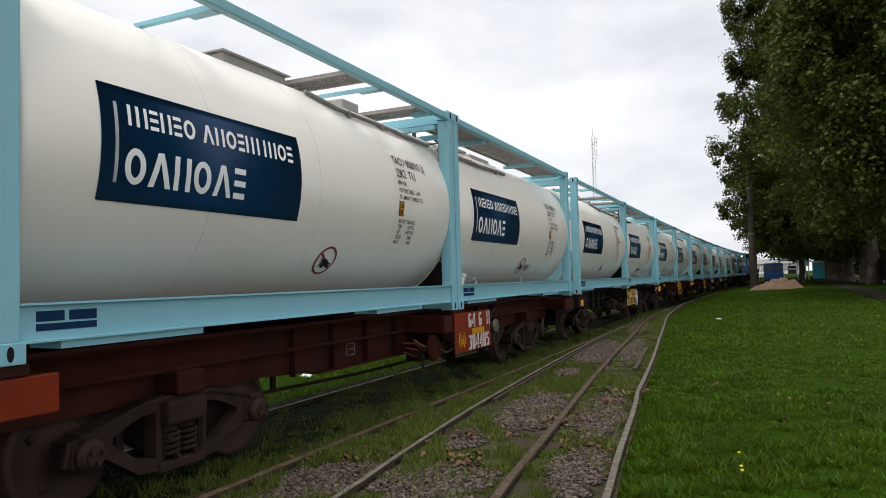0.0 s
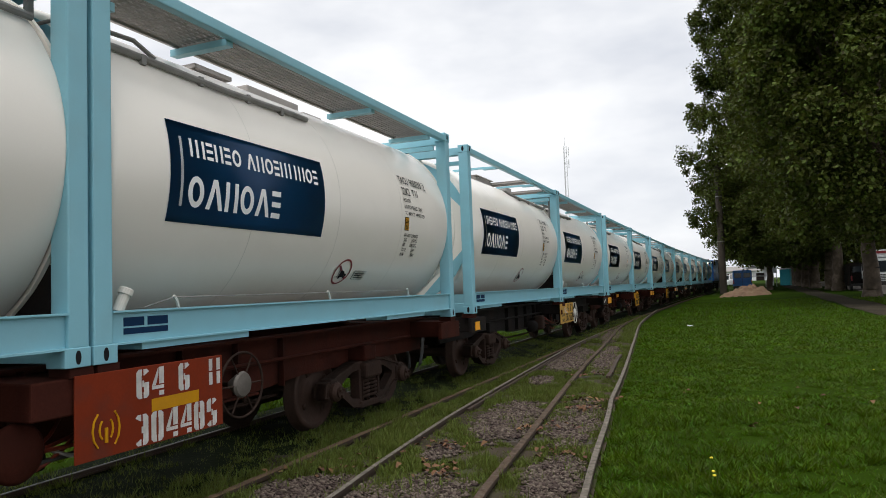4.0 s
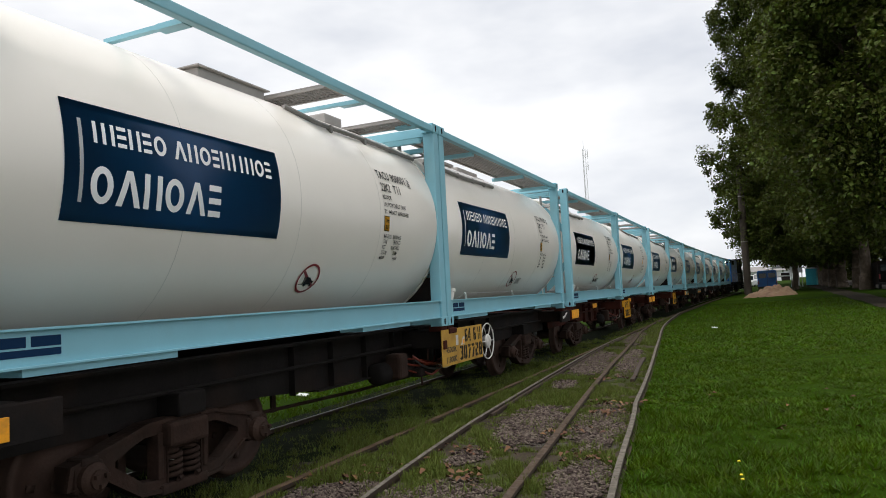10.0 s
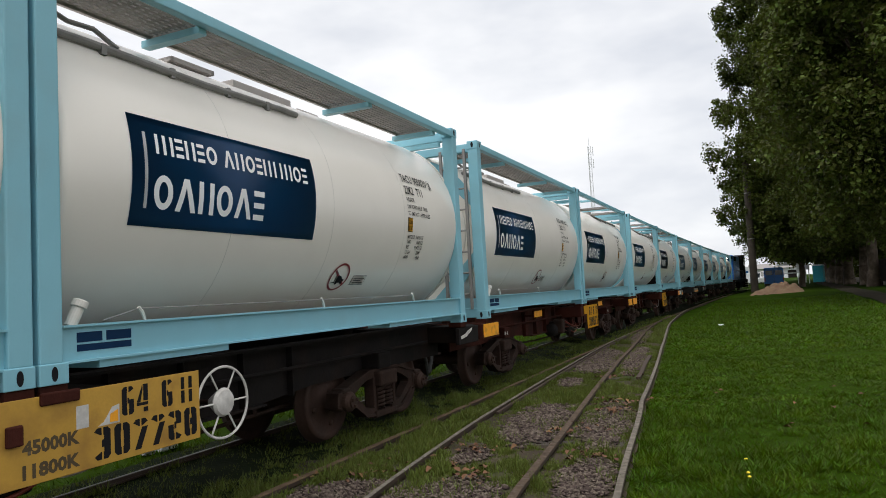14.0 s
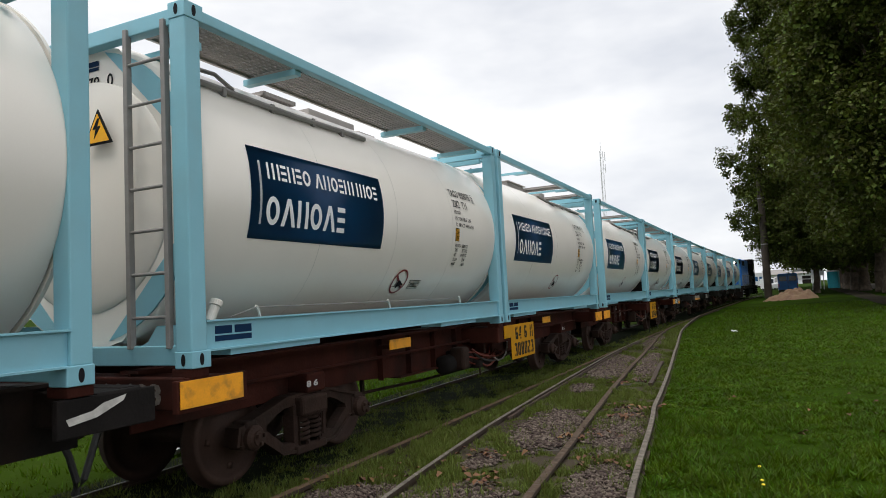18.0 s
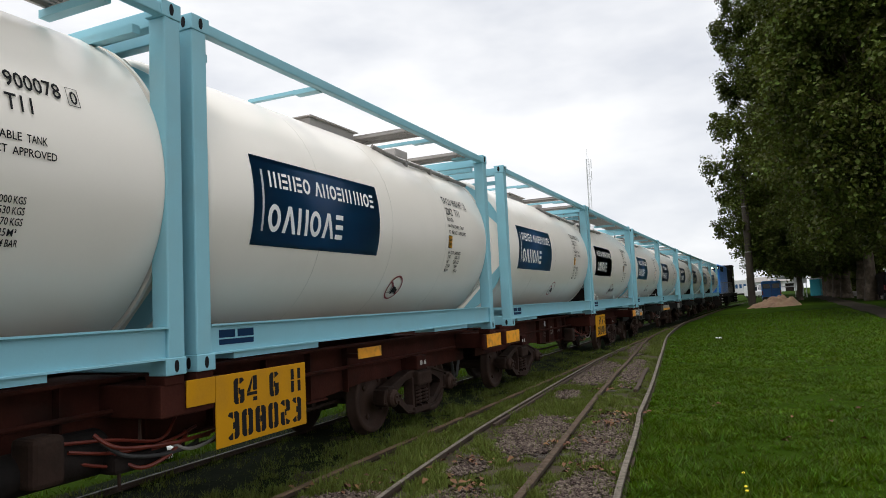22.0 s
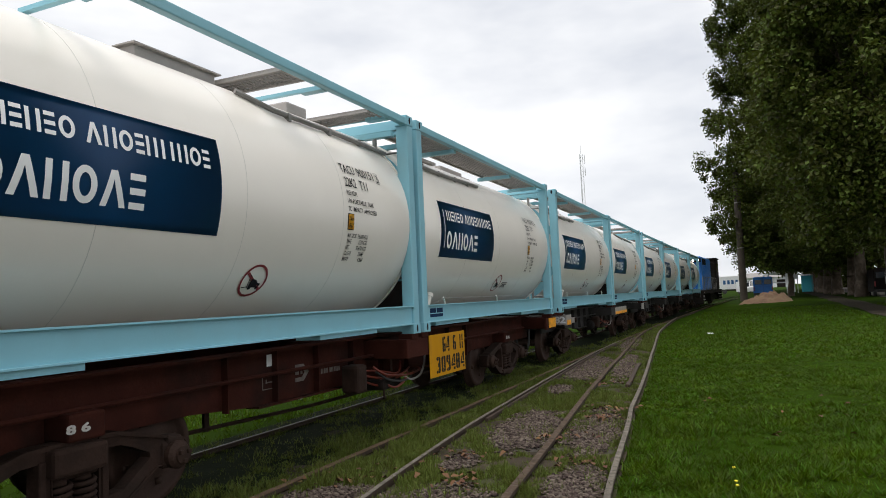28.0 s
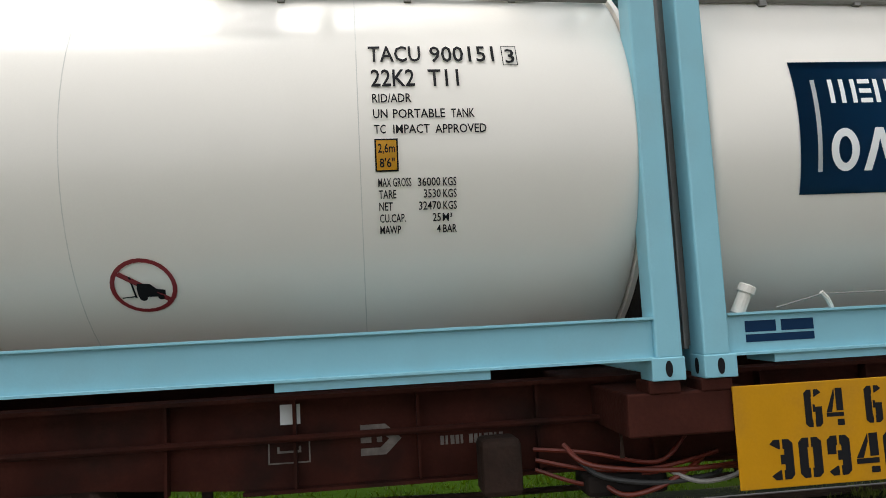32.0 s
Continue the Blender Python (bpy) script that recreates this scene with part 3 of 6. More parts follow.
def build_container(kind):
    """A framed 20-foot tank. kind 'walk': the long walkway is on the camera's side; 'plain': it is on the far side."""
    walkside = 1 if kind == "walk" else -1
    c = thing("tank_container", "cream tank in a pale blue steel frame on a wagon", "tank container", "tank containers of the freight train")
    part("tank", tank_shell(), CREAM, c, smooth=True)
    for y in (1.62, 2.97, 4.40):
        part("cladding_joint", band(y, R_TANK - 0.001, 0.005, 0.0018), SEAM, c)
    part("end_rim", band(LC - 0.112, R_TANK - 0.03, 0.028, 0.034), CREAM, c)
    end_plates(c, 0.0, 1)
    end_plates(c, LC, -1)
    for sx in (1, -1):
        for sy in (1, -1):
            ye = LC if sy > 0 else 0.0
            y0, y1 = sorted((ye - sy * 0.006, ye - sy * 0.150))
            x0, x1 = sorted((sx * (HALF - 0.006), sx * (HALF - 0.158)))
            part("corner_post", boxed(x0, x1, y0, y1, 0.112, HC - 0.112, 0.012), AQUA, c)
            for top in (False, True):
                z = HC - 0.118 if top else 0.0
                k = part("corner_casting", casting(sx * HALF, sy, z, top), AQUA, c)
                part("casting_hole", oval(bmesh.new(), (sx * HALF, ye - sy * 0.089, z + 0.06), "x", 0.019, 0.042, 0.003), INK, k)
                part("casting_hole", oval(bmesh.new(), (sx * (HALF - 0.081), ye, z + 0.06), "y", 0.019, 0.042, 0.003), INK, k)
        # lower side rail: a channel with flanges
        sec = [(HALF - 0.10, 0.106), (HALF - 0.004, 0.106), (HALF - 0.004, 0.118), (HALF - 0.036, 0.120), (HALF - 0.036, 0.310), (HALF - 0.004, 0.312), (HALF - 0.004, 0.324), (HALF - 0.10, 0.324)]
        bm = prism(bmesh.new(), [(sx * a, b) for a, b in sec], "y", 0.15, LC - 0.15)
        part("lower_side_rail", bm, AQUA, c)
        x0, x1 = sorted((sx * (HALF - 0.006), sx * (HALF - 0.086)))
        part("upper_side_rail", boxed(x0, x1, 0.15, LC - 0.15, HC - 0.115, HC - 0.03, 0.008), AQUA, c)
        for y0, y1 in ((0.9, 1.5), (LC - 1.55, LC - 1.0)):
            x0, x1 = sorted((sx * (HALF - 0.03), sx * (HALF - 0.30)))
            part("underplate", prism(bmesh.new(), [(x0, 0.106), (x1, 0.106), (x1, 0.06), (x0, 0.06)], "y", y0 - 0.5, y1), AQUA, c)
    for sy in (1, -1):
        ye = LC if sy > 0 else 0.0
        y0, y1 = sorted((ye - sy * 0.02, ye - sy * 0.12))
        part("upper_end_rail", boxed(-HALF + 0.14, HALF - 0.14, y0, y1, HC - 0.15, HC - 0.03, 0.008), AQUA, c)
        part("lower_end_rail", boxed(-HALF + 0.14, HALF - 0.14, y0, y1, 0.02, 0.16, 0.008), AQUA, c)
        for sx in (1, -1):
            tri = [(sx * (HALF - 0.13), 0.15), (sx * (HALF - 0.13), 0.30), (sx * 0.86, 0.30), (sx * 0.74, 0.15)]
            part("end_gusset", prism(bmesh.new(), tri, "y", y0 + 0.01, y1 - 0.01), AQUA, c)
        # brace just under the roof rail, seen through the end
        part("top_brace", boxed(-HALF + 0.14, HALF - 0.14, min(ye - sy * 0.30, ye - sy * 0.24), max(ye - sy * 0.30, ye - sy * 0.24), HC - 0.26, HC - 0.20), AQUA, c)
    # roof fittings
    top = Z_TANK + R_TANK
    zw = HC - 0.06
    s = walkside
    if kind == "walk":
        x0, x1 = HALF - 0.62, HALF - 0.12
        for y0, y1 in ((0.20, 1.40), (1.47, 3.86), (3.93, 5.45)):
            grating(c, x0, x1, y0, y1, zw)
            part("walkway_bracket", boxed(x0 - 0.05, HALF - 0.08, y1 - 0.05, y1 + 0.03, zw - 0.10, zw - 0.045), AQUA, c)
        for y in (1.44, 3.92):
            bm = tubed([(HALF - 0.10, y, zw - 0.05), (HALF - 0.10, y, zw + 0.05), (HALF - 0.10, y + 0.25, zw + 0.05), (HALF - 0.10, y + 0.25, zw - 0.05)], 0.012, 6)
            part("lashing_hook", bm, ALU, c)
        grating(c, -0.45, 0.45, 1.75, 2.25, zw - 0.02)
        part("manhole_box", boxed(-0.42, 0.40, 2.55, 3.45, top - 0.12, top + 0.012, 0.015), ALU, c)
        part("valve_box", boxed(-0.36, 0.30, 3.70, 4.10, top - 0.10, top + 0.008, 0.02), ALU, c)
        pts = [on_tank(1, y, 0.90 + 0.02 * math.sin(y * 3), 0.03) for y in (0.18, 0.6, 1.1, 1.6, 2.1, 2.6, 2.85)]
        part("drain_pipe", tubed(pts, 0.028, 8), STEEL, c)
        for y in (0.7, 1.3, 1.9, 2.4):
            p = on_tank(1, y, 0.90, 0.02)
            part("pipe_clip", boxed(p.x - 0.03, p.x + 0.03, y - 0.02, y + 0.02, p.z - 0.04, p.z + 0.035), STEEL, c)
        pts = [on_tank(1, 0.35 + 0.12 * k, 1.25 - 0.02 * k * k, 0.05 + 0.03 * (k % 2)) for k in range(5)]
        part("earth_cable", tubed(pts, 0.018, 6), STEEL, c)
        # ladder on the near end
        for x in (HALF - 0.22, HALF - 0.60):
            part("ladder_stile", boxed(x - 0.02, x + 0.02, -0.005, 0.045, 0.14, HC - 0.10, 0.005), STEEL, c)
        for k in range(7):
            part("ladder_rung", tubed([(HALF - 0.60, 0.02, 0.36 + 0.31 * k), (HALF - 0.22, 0.02, 0.36 + 0.31 * k)], 0.013, 8), STEEL, c)
        # white document tube leaning on the lower rail
        t = part("document_tube", lathe(bmesh.new(), [(0.036, 0.0), (0.036, 0.125)], "z", 16), SOILED, c)
        t.matrix_basis = pose(HALF - 0.065, 0.235, 0.318, -24, 6, 0)
        cap = part("tube_cap", lathe(bmesh.new(), [(0.042, 0.115), (0.046, 0.12), (0.046, 0.155), (0.041, 0.161)], "z", 16), SOILED, t)
        # rope eyes along the rail
        for y in (0.72, 2.75, 4.55):
            part("rope_eye", tubed([(HALF - 0.06, y + 0.05, 0.32), (HALF - 0.05, y + 0.02, 0.375), (HALF - 0.05, y - 0.01, 0.41)], 0.012, 6), SOILED, c)
        part("seal_wire", tubed([(HALF - 0.05, 0.45, 0.34), (HALF - 0.05, 0.71, 0.40), (HALF - 0.05, 2.74, 0.395), (HALF - 0.05, 4.54, 0.39)], 0.003, 4), STEEL, c)
        hz = [(-0.125, 1.70), (0.125, 1.70), (0.0, 1.92)]
        tri = [(-0.155, 1.683), (0.155, 1.683), (0.0, 1.955)]
        part("hazard_rim", prism(bmesh.new(), [(0.28 + p, q) for p, q in tri], "y", 0.030, 0.040), INK, c)
        bolt = [(0.01, 1.88), (-0.045, 1.80), (-0.01, 1.80), (-0.03, 1.73), (0.04, 1.82), (0.005, 1.82), (0.03, 1.88)]
        part("lightning_sign", prism(bmesh.new(), [(0.28 + p, q) for p, q in bolt], "y", 0.020, 0.024), INK, c)
        part("hazard_triangle", prism(bmesh.new(), [(0.28 + p, q) for p, q in hz], "y", 0.024, 0.034), AMBER, c, "amber high-voltage warning triangle with a black rim")
    else:
        part("manhole_trough", boxed(-0.36, 0.42, 2.58, 3.50, top - 0.10, top + 0.020, 0.012), ALU, c, "grey metal spill box")
        part("spill_box_lip", boxed(-0.40, 0.46, 2.54, 3.54, top + 0.018, top + 0.030), ALU, c)
        grating(c, -0.55, HALF - 0.10, 3.58, 3.94, zw)
        grating(c, -0.55, HALF - 0.12, 5.16, 5.50, zw)
        part("valve_box", boxed(-0.30, 0.42, 4.58, 4.95, top - 0.08, top + 0.05, 0.02), ALU, c)
        for y in (1.72, 4.22, 5.50):
            part("walkway_bracket", boxed(HALF - 0.34, HALF - 0.08, y - 0.05, y + 0.05, HC - 0.12, HC - 0.075), AQUA, c)
            part("cross_bar", boxed(0.30, HALF - 0.30, y - 0.025, y + 0.025, HC - 0.10, HC - 0.065), AQUA, c)
        pts = [on_tank(1, y, 0.98 - 0.06 * max(0, (y - 4.6)), 0.03) for y in (3.5, 3.8, 4.2, 4.6, 5.0, 5.5, 5.85)]
        pts[0] = on_tank(1, 3.42, 1.15, 0.03)
        part("drain_pipe", tubed(pts, 0.026, 8), STEEL, c)
        for y in (4.0, 4.7, 5.3):
            p = on_tank(1, y, 0.96, 0.02)
            part("pipe_clip", boxed(p.x - 0.03, p.x + 0.03, y - 0.02, y + 0.02, p.z - 0.04, p.z + 0.035), STEEL, c)
        part("lifting_eye", tubed([on_tank(1, 0.45, 1.32, 0.0), on_tank(1, 0.45, 1.32, 0.06), on_tank(1, 0.53, 1.32, 0.06), on_tank(1, 0.53, 1.32, 0.0)], 0.008, 6), STEEL, c)
        grating(c, -HALF + 0.12, -HALF + 0.62, 0.3, 5.6, zw)
    # flank: livery panel, load data, stickers
    p = part("livery_panel", wrap_grid(1, 0.655, 2.672, -0.385, 0.362, 0.001), NAVY, c, "navy blue livery panel with a white word mark", smooth=True)
    part("livery_bar", wrap_grid(1, 0.752, 0.778, -0.265, 0.245, 0.005, 1, 8), WHITE, p)
    row = ["bar", "pair", "stripes", "pair", "stripes", "ring", "gap", "gable", "pair", "ring", "stripes", "pair", "bar", "bar", "pair", "ring", "stripes"]
    size = {"bar": 0.062, "pair": 0.092, "stripes": 0.070, "gap": 0.050, "gable": 0.112, "ring": 0.108}
    mark_row(p, 0.835, 0.108, 0.138, [(k, size[k]) for k in row], 0.0205)
    mark_row(p, 0.828, -0.264, 0.232, [("ring", 0.165), ("gable", 0.19), ("pair", 0.150), ("ring", 0.170), ("gable", 0.19), ("stripes", 0.125)], 0.026)
    # load data, each word where it stands: text, cap height, left edge, base, width
    for text, size, u, v, w in (("22K2", 0.103, 4.471, 0.243, 0.224), ("T11", 0.103, 4.764, 0.241, 0.159), ("RID/ADR", 0.050, 4.473, 0.153, 0.198),
                                ("UN", 0.049, 4.474, 0.070, 0.073), ("PORTABLE", 0.049, 4.574, 0.069, 0.265), ("TANK", 0.049, 4.869, 0.067, 0.122),
                                ("TC", 0.047, 4.477, -0.009, 0.058), ("IMPACT", 0.047, 4.572, -0.010, 0.185), ("APPROVED", 0.047, 4.784, -0.012, 0.263),
                                ("MAX GROSS", 0.044, 4.486, -0.275, 0.167), ("36000", 0.044, 4.685, -0.276, 0.115), ("KGS", 0.044, 4.812, -0.277, 0.070),
                                ("TARE", 0.044, 4.487, -0.334, 0.088), ("3530", 0.044, 4.714, -0.335, 0.086), ("KGS", 0.044, 4.812, -0.336, 0.070),
                                ("NET", 0.044, 4.487, -0.395, 0.068), ("32470", 0.044, 4.688, -0.396, 0.112), ("KGS", 0.044, 4.812, -0.397, 0.070),
                                ("CU.CAP.", 0.044, 4.488, -0.456, 0.132), ("25", 0.044, 4.757, -0.457, 0.042), ("M\u00b3", 0.044, 4.808, -0.458, 0.050),
                                ("MAWP", 0.044, 4.488, -0.516, 0.106), ("4", 0.044, 4.778, -0.517, 0.020), ("BAR", 0.044, 4.810, -0.518, 0.072)):
        wrapped_text("load_data_word", text, size / CAP_SHARE, u, v, INK, c, width=w)
    st = part("height_sticker", wrap_grid(1, 4.475, 4.592, -0.20, -0.035, 0.001, 1, 4), INK, c, "amber height sticker with a black rim")
    part("sticker_face", wrap_grid(1, 4.483, 4.584, -0.192, -0.043, 0.004, 1, 4), AMBER, st)
    wrapped_text("sticker_figure", "2,6m", 0.046 / CAP_SHARE, 4.491, -0.105, INK, st, width=0.086, lift=0.0095)
    wrapped_text("sticker_figure", "8'6\"", 0.046 / CAP_SHARE, 4.497, -0.178, INK, st, width=0.076, lift=0.0095)
    u0, v0 = 3.34, -0.757
    sg = part("no_forklift_ring", ring_patch(1, u0, v0, 0.140, 0.162, 0.006), RED, c, "red ring sign forbidding forklifts")
    for name, pts, lift, mat in (("forklift_body", [(-0.035, -0.062), (0.098, -0.062), (0.102, -0.022), (0.060, -0.014), (0.032, 0.016), (-0.030, 0.022), (-0.036, -0.01)], 0.007, INK),
                                 ("forklift_fork", [(-0.115, -0.066), (-0.045, -0.060), (-0.045, -0.052), (-0.115, -0.060)], 0.007, INK),
                                 ("forklift_mast", [(-0.052, -0.066), (-0.042, -0.066), (-0.056, 0.062), (-0.066, 0.062)], 0.007, INK),
                                 ("ring_slash", [(-0.122, 0.070), (-0.104, 0.092), (0.122, -0.070), (0.104, -0.092)], 0.008, RED)):
        part(name, poly_patch(1, [(u0 + u, v0 + v) for u, v in pts], lift), mat, sg)
    for du, rr in ((-0.012, 0.020), (0.075, 0.016)):
        part("forklift_wheel", poly_patch(1, [(u0 + du + rr * math.cos(k * math.pi / 6), v0 - 0.066 + rr * math.sin(k * math.pi / 6)) for k in range(12)], 0.0072), INK, sg)
    if kind == "walk":
        rim = part("notice_frame", wrap_grid(1, 3.60, 3.86, -0.852, -0.735, 0.001, 1, 3, 0.002), INK, c)
        part("notice_face", wrap_grid(1, 3.606, 3.854, -0.846, -0.741, 0.003, 1, 3, 0.002), CREAM, rim)
        for k in range(3):
            part("notice_line", wrap_grid(1, 3.63, 3.83 - 0.05 * (k % 2), -0.778 - 0.024 * k, -0.768 - 0.024 * k, 0.006, 1, 1, 0.001), INK, rim)
    # maker's mark on the lower rail as plain bars
    for u0, u1, z0, z1 in ((0.255, 0.425, 0.220, 0.278), (0.455, 0.635, 0.220, 0.278), (0.255, 0.635, 0.168, 0.208)):
        part("maker_mark", boxed(HALF - 0.036, HALF - 0.033, u0, u1, z0, z1), DEEPBLUE, c)
    for z0, z1 in ((2.345, 2.385), (2.31, 2.335)):
        part("maker_mark", boxed(-0.15, 0.17, 0.130, 0.135, z0, z1), DEEPBLUE, c)
    return c


def number_container(c, number, check):
    wrapped_text("container_number", "TACU", 0.107 / CAP_SHARE, 4.462, 0.391, INK, c, width=0.272)
    wrapped_text("container_number", number, 0.107 / CAP_SHARE, 4.782, 0.387, INK, c, width=0.340)
    wrapped_text("check_digit", check, 0.095 / CAP_SHARE, 5.181, 0.376, INK, c, width=0.050)
    bm = bmesh.new()
    for u0, u1, v0, v1 in ((5.165, 5.245, 0.362, 0.366), (5.165, 5.245, 0.486, 0.490), (5.165, 5.169, 0.366, 0.486), (5.241, 5.245, 0.366, 0.486)):
        bm.faces.new([bm.verts.new(on_tank(1, u, v, 0.006)) for u, v in ((u0, v0), (u1, v0), (u1, v1), (u0, v1))])
    part("check_digit_box", bm, INK, c)
    me = lettering(number[-4:] + "  " + check, 0.145)
    for v in me.vertices:
        v.co = Vector((v.co.x - 0.11, 0.133, 2.16 + v.co.y))
    me.materials.clear()
    me.materials.append(INK)
    e = new("end_number", me)
    e.parent = c


# ---- flat wagons ----
SHEETWHITE = material("white_paper", (0.7, 0.7, 0.7), rough=0.7, var=0.05, bump=0)
FAINT = material("faint_stencil_paint", (0.16, 0.135, 0.12), rough=0.8, var=0.4, scale=14, bump=0.01)
FADEDINK = material("faded_stencil_ink", (0.075, 0.05, 0.02), rough=0.7, var=0.3, bump=0)
DECK = 1.08                      # where the containers' castings stand
PAIR = 12.26                     # length over the end beams
BOGIE_IN = 1.85
WHEEL_R, WHEELBASE = 0.40, 1.64
AXLES = []                       # every turning wheelset: object, place on its wagon


def wheelset_mesh_parts():
    prof = [(0.07, -0.68), (0.07, -0.60), (0.085, -0.59), (0.085, -0.565), (0.20, -0.55), (0.33, -0.535), (0.335, -0.565), (WHEEL_R - 0.01, -0.565), (WHEEL_R, -0.545), (WHEEL_R + 0.004, -0.475),
            (WHEEL_R + 0.028, -0.462), (WHEEL_R + 0.028, -0.440), (0.34, -0.435), (0.33, -0.47), (0.18, -0.49), (0.09, -0.44), (0.075, -0.40)]
    prof = prof + [(r, -h) for r, h in reversed(prof)]
    bm = lathe(bmesh.new(), prof, "x", 32)
    # four raised bosses, so that the turning shows
    for sx in (1, -1):
        for k in range(4):
            a = k * math.pi / 2 + 0.3
            c = Vector((sx * 0.545, 0.24 * math.cos(a), 0.24 * math.sin(a)))
            box(bm, c.x - 0.015, c.x + 0.015, c.y - 0.025, c.y + 0.025, c.z - 0.025, c.z + 0.025)
    me = bpy.data.meshes.new("wheelset")
    bm.to_mesh(me)
    bm.free()
    me.materials.append(WHEEL)
    for p in me.polygons:
        p.use_smooth = True
    return me


WHEELSET = wheelset_mesh_parts()


def mesh_of(bm, mat, name, smooth=False):
    me = bpy.data.meshes.new(name)
    bm.to_mesh(me)
    bm.free()
    me.materials.append(mat)
    if smooth:
        for p in me.polygons:
            p.use_smooth = True
    return me


def side_frame_bm():
    """Cast bogie side frame: a bowed truss with two windows and a spring pocket in the middle."""
    bm = bmesh.new()
    z = 0.395
    outer = [(0.17, 0.270), (0.34, 0.265), (0.52, 0.215), (0.96, 0.105), (0.99, -0.045), (0.68, -0.055), (0.40, -0.235), (0.17, -0.255)]
    inner = [(0.245, 0.170), (0.36, 0.165), (0.46, 0.130), (0.61, 0.060), (0.615, 0.025), (0.55, -0.020), (0.38, -0.140), (0.245, -0.155)]
    n = len(outer)
    for s in (-1, 1):
        for k in range(n):
            a, b, c, d = outer[k], outer[(k + 1) % n], inner[(k + 1) % n], inner[k]
            prism(bm, [(s * y, z + h) for y, h in (a, b, c, d)], "x", -0.055, 0.055)
        for k in range(n):
            a, b = outer[k], outer[(k + 1) % n]
            prism(bm, [(s * a[0], z + a[1]), (s * b[0], z + b[1]), (s * (b[0] * 0.97), z + b[1] * 0.90), (s * (a[0] * 0.97), z + a[1] * 0.90)], "x", -0.075, 0.075)
        box(bm, -0.09, 0.080, s * WHEELBASE / 2 - 0.115, s * WHEELBASE / 2 + 0.115, z - 0.085, z + 0.115, 0.03)
        box(bm, -0.07, 0.09, s * WHEELBASE / 2 - 0.07, s * WHEELBASE / 2 + 0.07, z + 0.085, z + 0.145, 0.02)
        box(bm, -0.05, 0.07, min(s * 0.20, s * 0.25), max(s * 0.20, s * 0.25), z - 0.16, z + 0.18, 0.01)
    box(bm, -0.07, 0.07, -0.20, 0.20, z + 0.195, z + 0.272, 0.012)
    box(bm, -0.085, 0.09, -0.23, 0.23, z - 0.275, z - 0.195, 0.02)
    box(bm, -0.085, 0.080, -0.165, 0.165, z + 0.035, z + 0.150, 0.02)
    box(bm, 0.075, 0.100, -0.085, 0.085, z + 0.060, z + 0.130, 0.012)
    for y in (-0.12, 0.12):
        box(bm, 0.080, 0.094, y - 0.018, y + 0.018, z + 0.075, z + 0.111, 0.004)
    return bm


def spring_bm():
    bm = bmesh.new()
    for dx, dy in ((0.025, -0.088), (0.025, 0.088)):
        pts = []
        for k in range(61):
            a = k / 60 * 5.0 * 2 * math.pi
            pts.append((dx + 0.066 * math.cos(a), dy + 0.066 * math.sin(a), 0.212 + 0.215 * k / 60))
        tube(bm, pts, 0.019, 6)
    return bm


SIDE_FRAME = mesh_of(side_frame_bm(), BOGIE, "side_frame")
SPRING = mesh_of(spring_bm(), BOGIE, "spring_nest", True)
def cap_bm():
    bm = lathe(bmesh.new(), CAP_PROFILE, "x", 20)
    for k in range(3):
        a = k * 2.094 + 0.5
        box(bm, 0.055, 0.088, 0.044 * math.cos(a) - 0.015, 0.044 * math.cos(a) + 0.015, 0.044 * math.sin(a) - 0.015, 0.044 * math.sin(a) + 0.015, 0.004)
    return bm


CAP_PROFILE = [(0.10, -0.05), (0.105, 0.012), (0.085, 0.035), (0.066, 0.045), (0.064, 0.062), (0.02, 0.066), (0.01, 0.066)]
CAP = mesh_of(cap_bm(), WHEEL, "bearing_cap", False)
BOLSTER = mesh_of(boxed(-0.86, 0.86, -0.20, 0.20, 0.46, 0.64, 0.03), BOGIE, "bolster")


def bogie(wagon, y):
    b = shared("bogie", BOLSTER, wagon, pose(0, y, 0))
    for s in (1, -1):
        shared("side_frame", SIDE_FRAME, b, pose(s * 0.72, 0, 0))
        shared("spring_nest", SPRING, b, pose(s * 0.72, 0, 0))
        for e in (1, -1):
            shared("bearing_cap", CAP, b, pose(s * 0.83, e * WHEELBASE / 2, WHEEL_R, 0, 0, 0 if s > 0 else 180))
            shared("brake_shoe", BRAKE, b, pose(s * 0.5, e * (WHEELBASE / 2 - WHEEL_R - 0.06), WHEEL_R))
    for e in (1, -1):
        w = shared("wheelset", WHEELSET, b, pose(0, e * WHEELBASE / 2, WHEEL_R))
        AXLES.append(w)
    return b


BRAKE = mesh_of(boxed(-0.05, 0.05, -0.035, 0.035, -0.14, 0.14, 0.01), BOGIE, "brake_shoe")


def stencil(parent, text, size, at, mat, width=None, m=None, name="stencilled_number"):
    """Lettering on an upright face that looks towards +x."""
    me = lettering(text, size, width, bold=0.045)
    for v in me.vertices:
        v.co = Vector((at[0], at[1] + v.co.x, at[2] + v.co.y))
    me.materials.clear()
    me.materials.append(mat)
    ob = new(name, me)
    ob.parent = parent
    return ob


FIGURES = {"0": "ABCDEF", "1": "I", "2": "ABGED", "3": "ABGCD", "4": "", "5": "AFGCD", "6": "AFGECD", "7": "A", "8": "ABCDEFG", "9": "ABCDFG"}


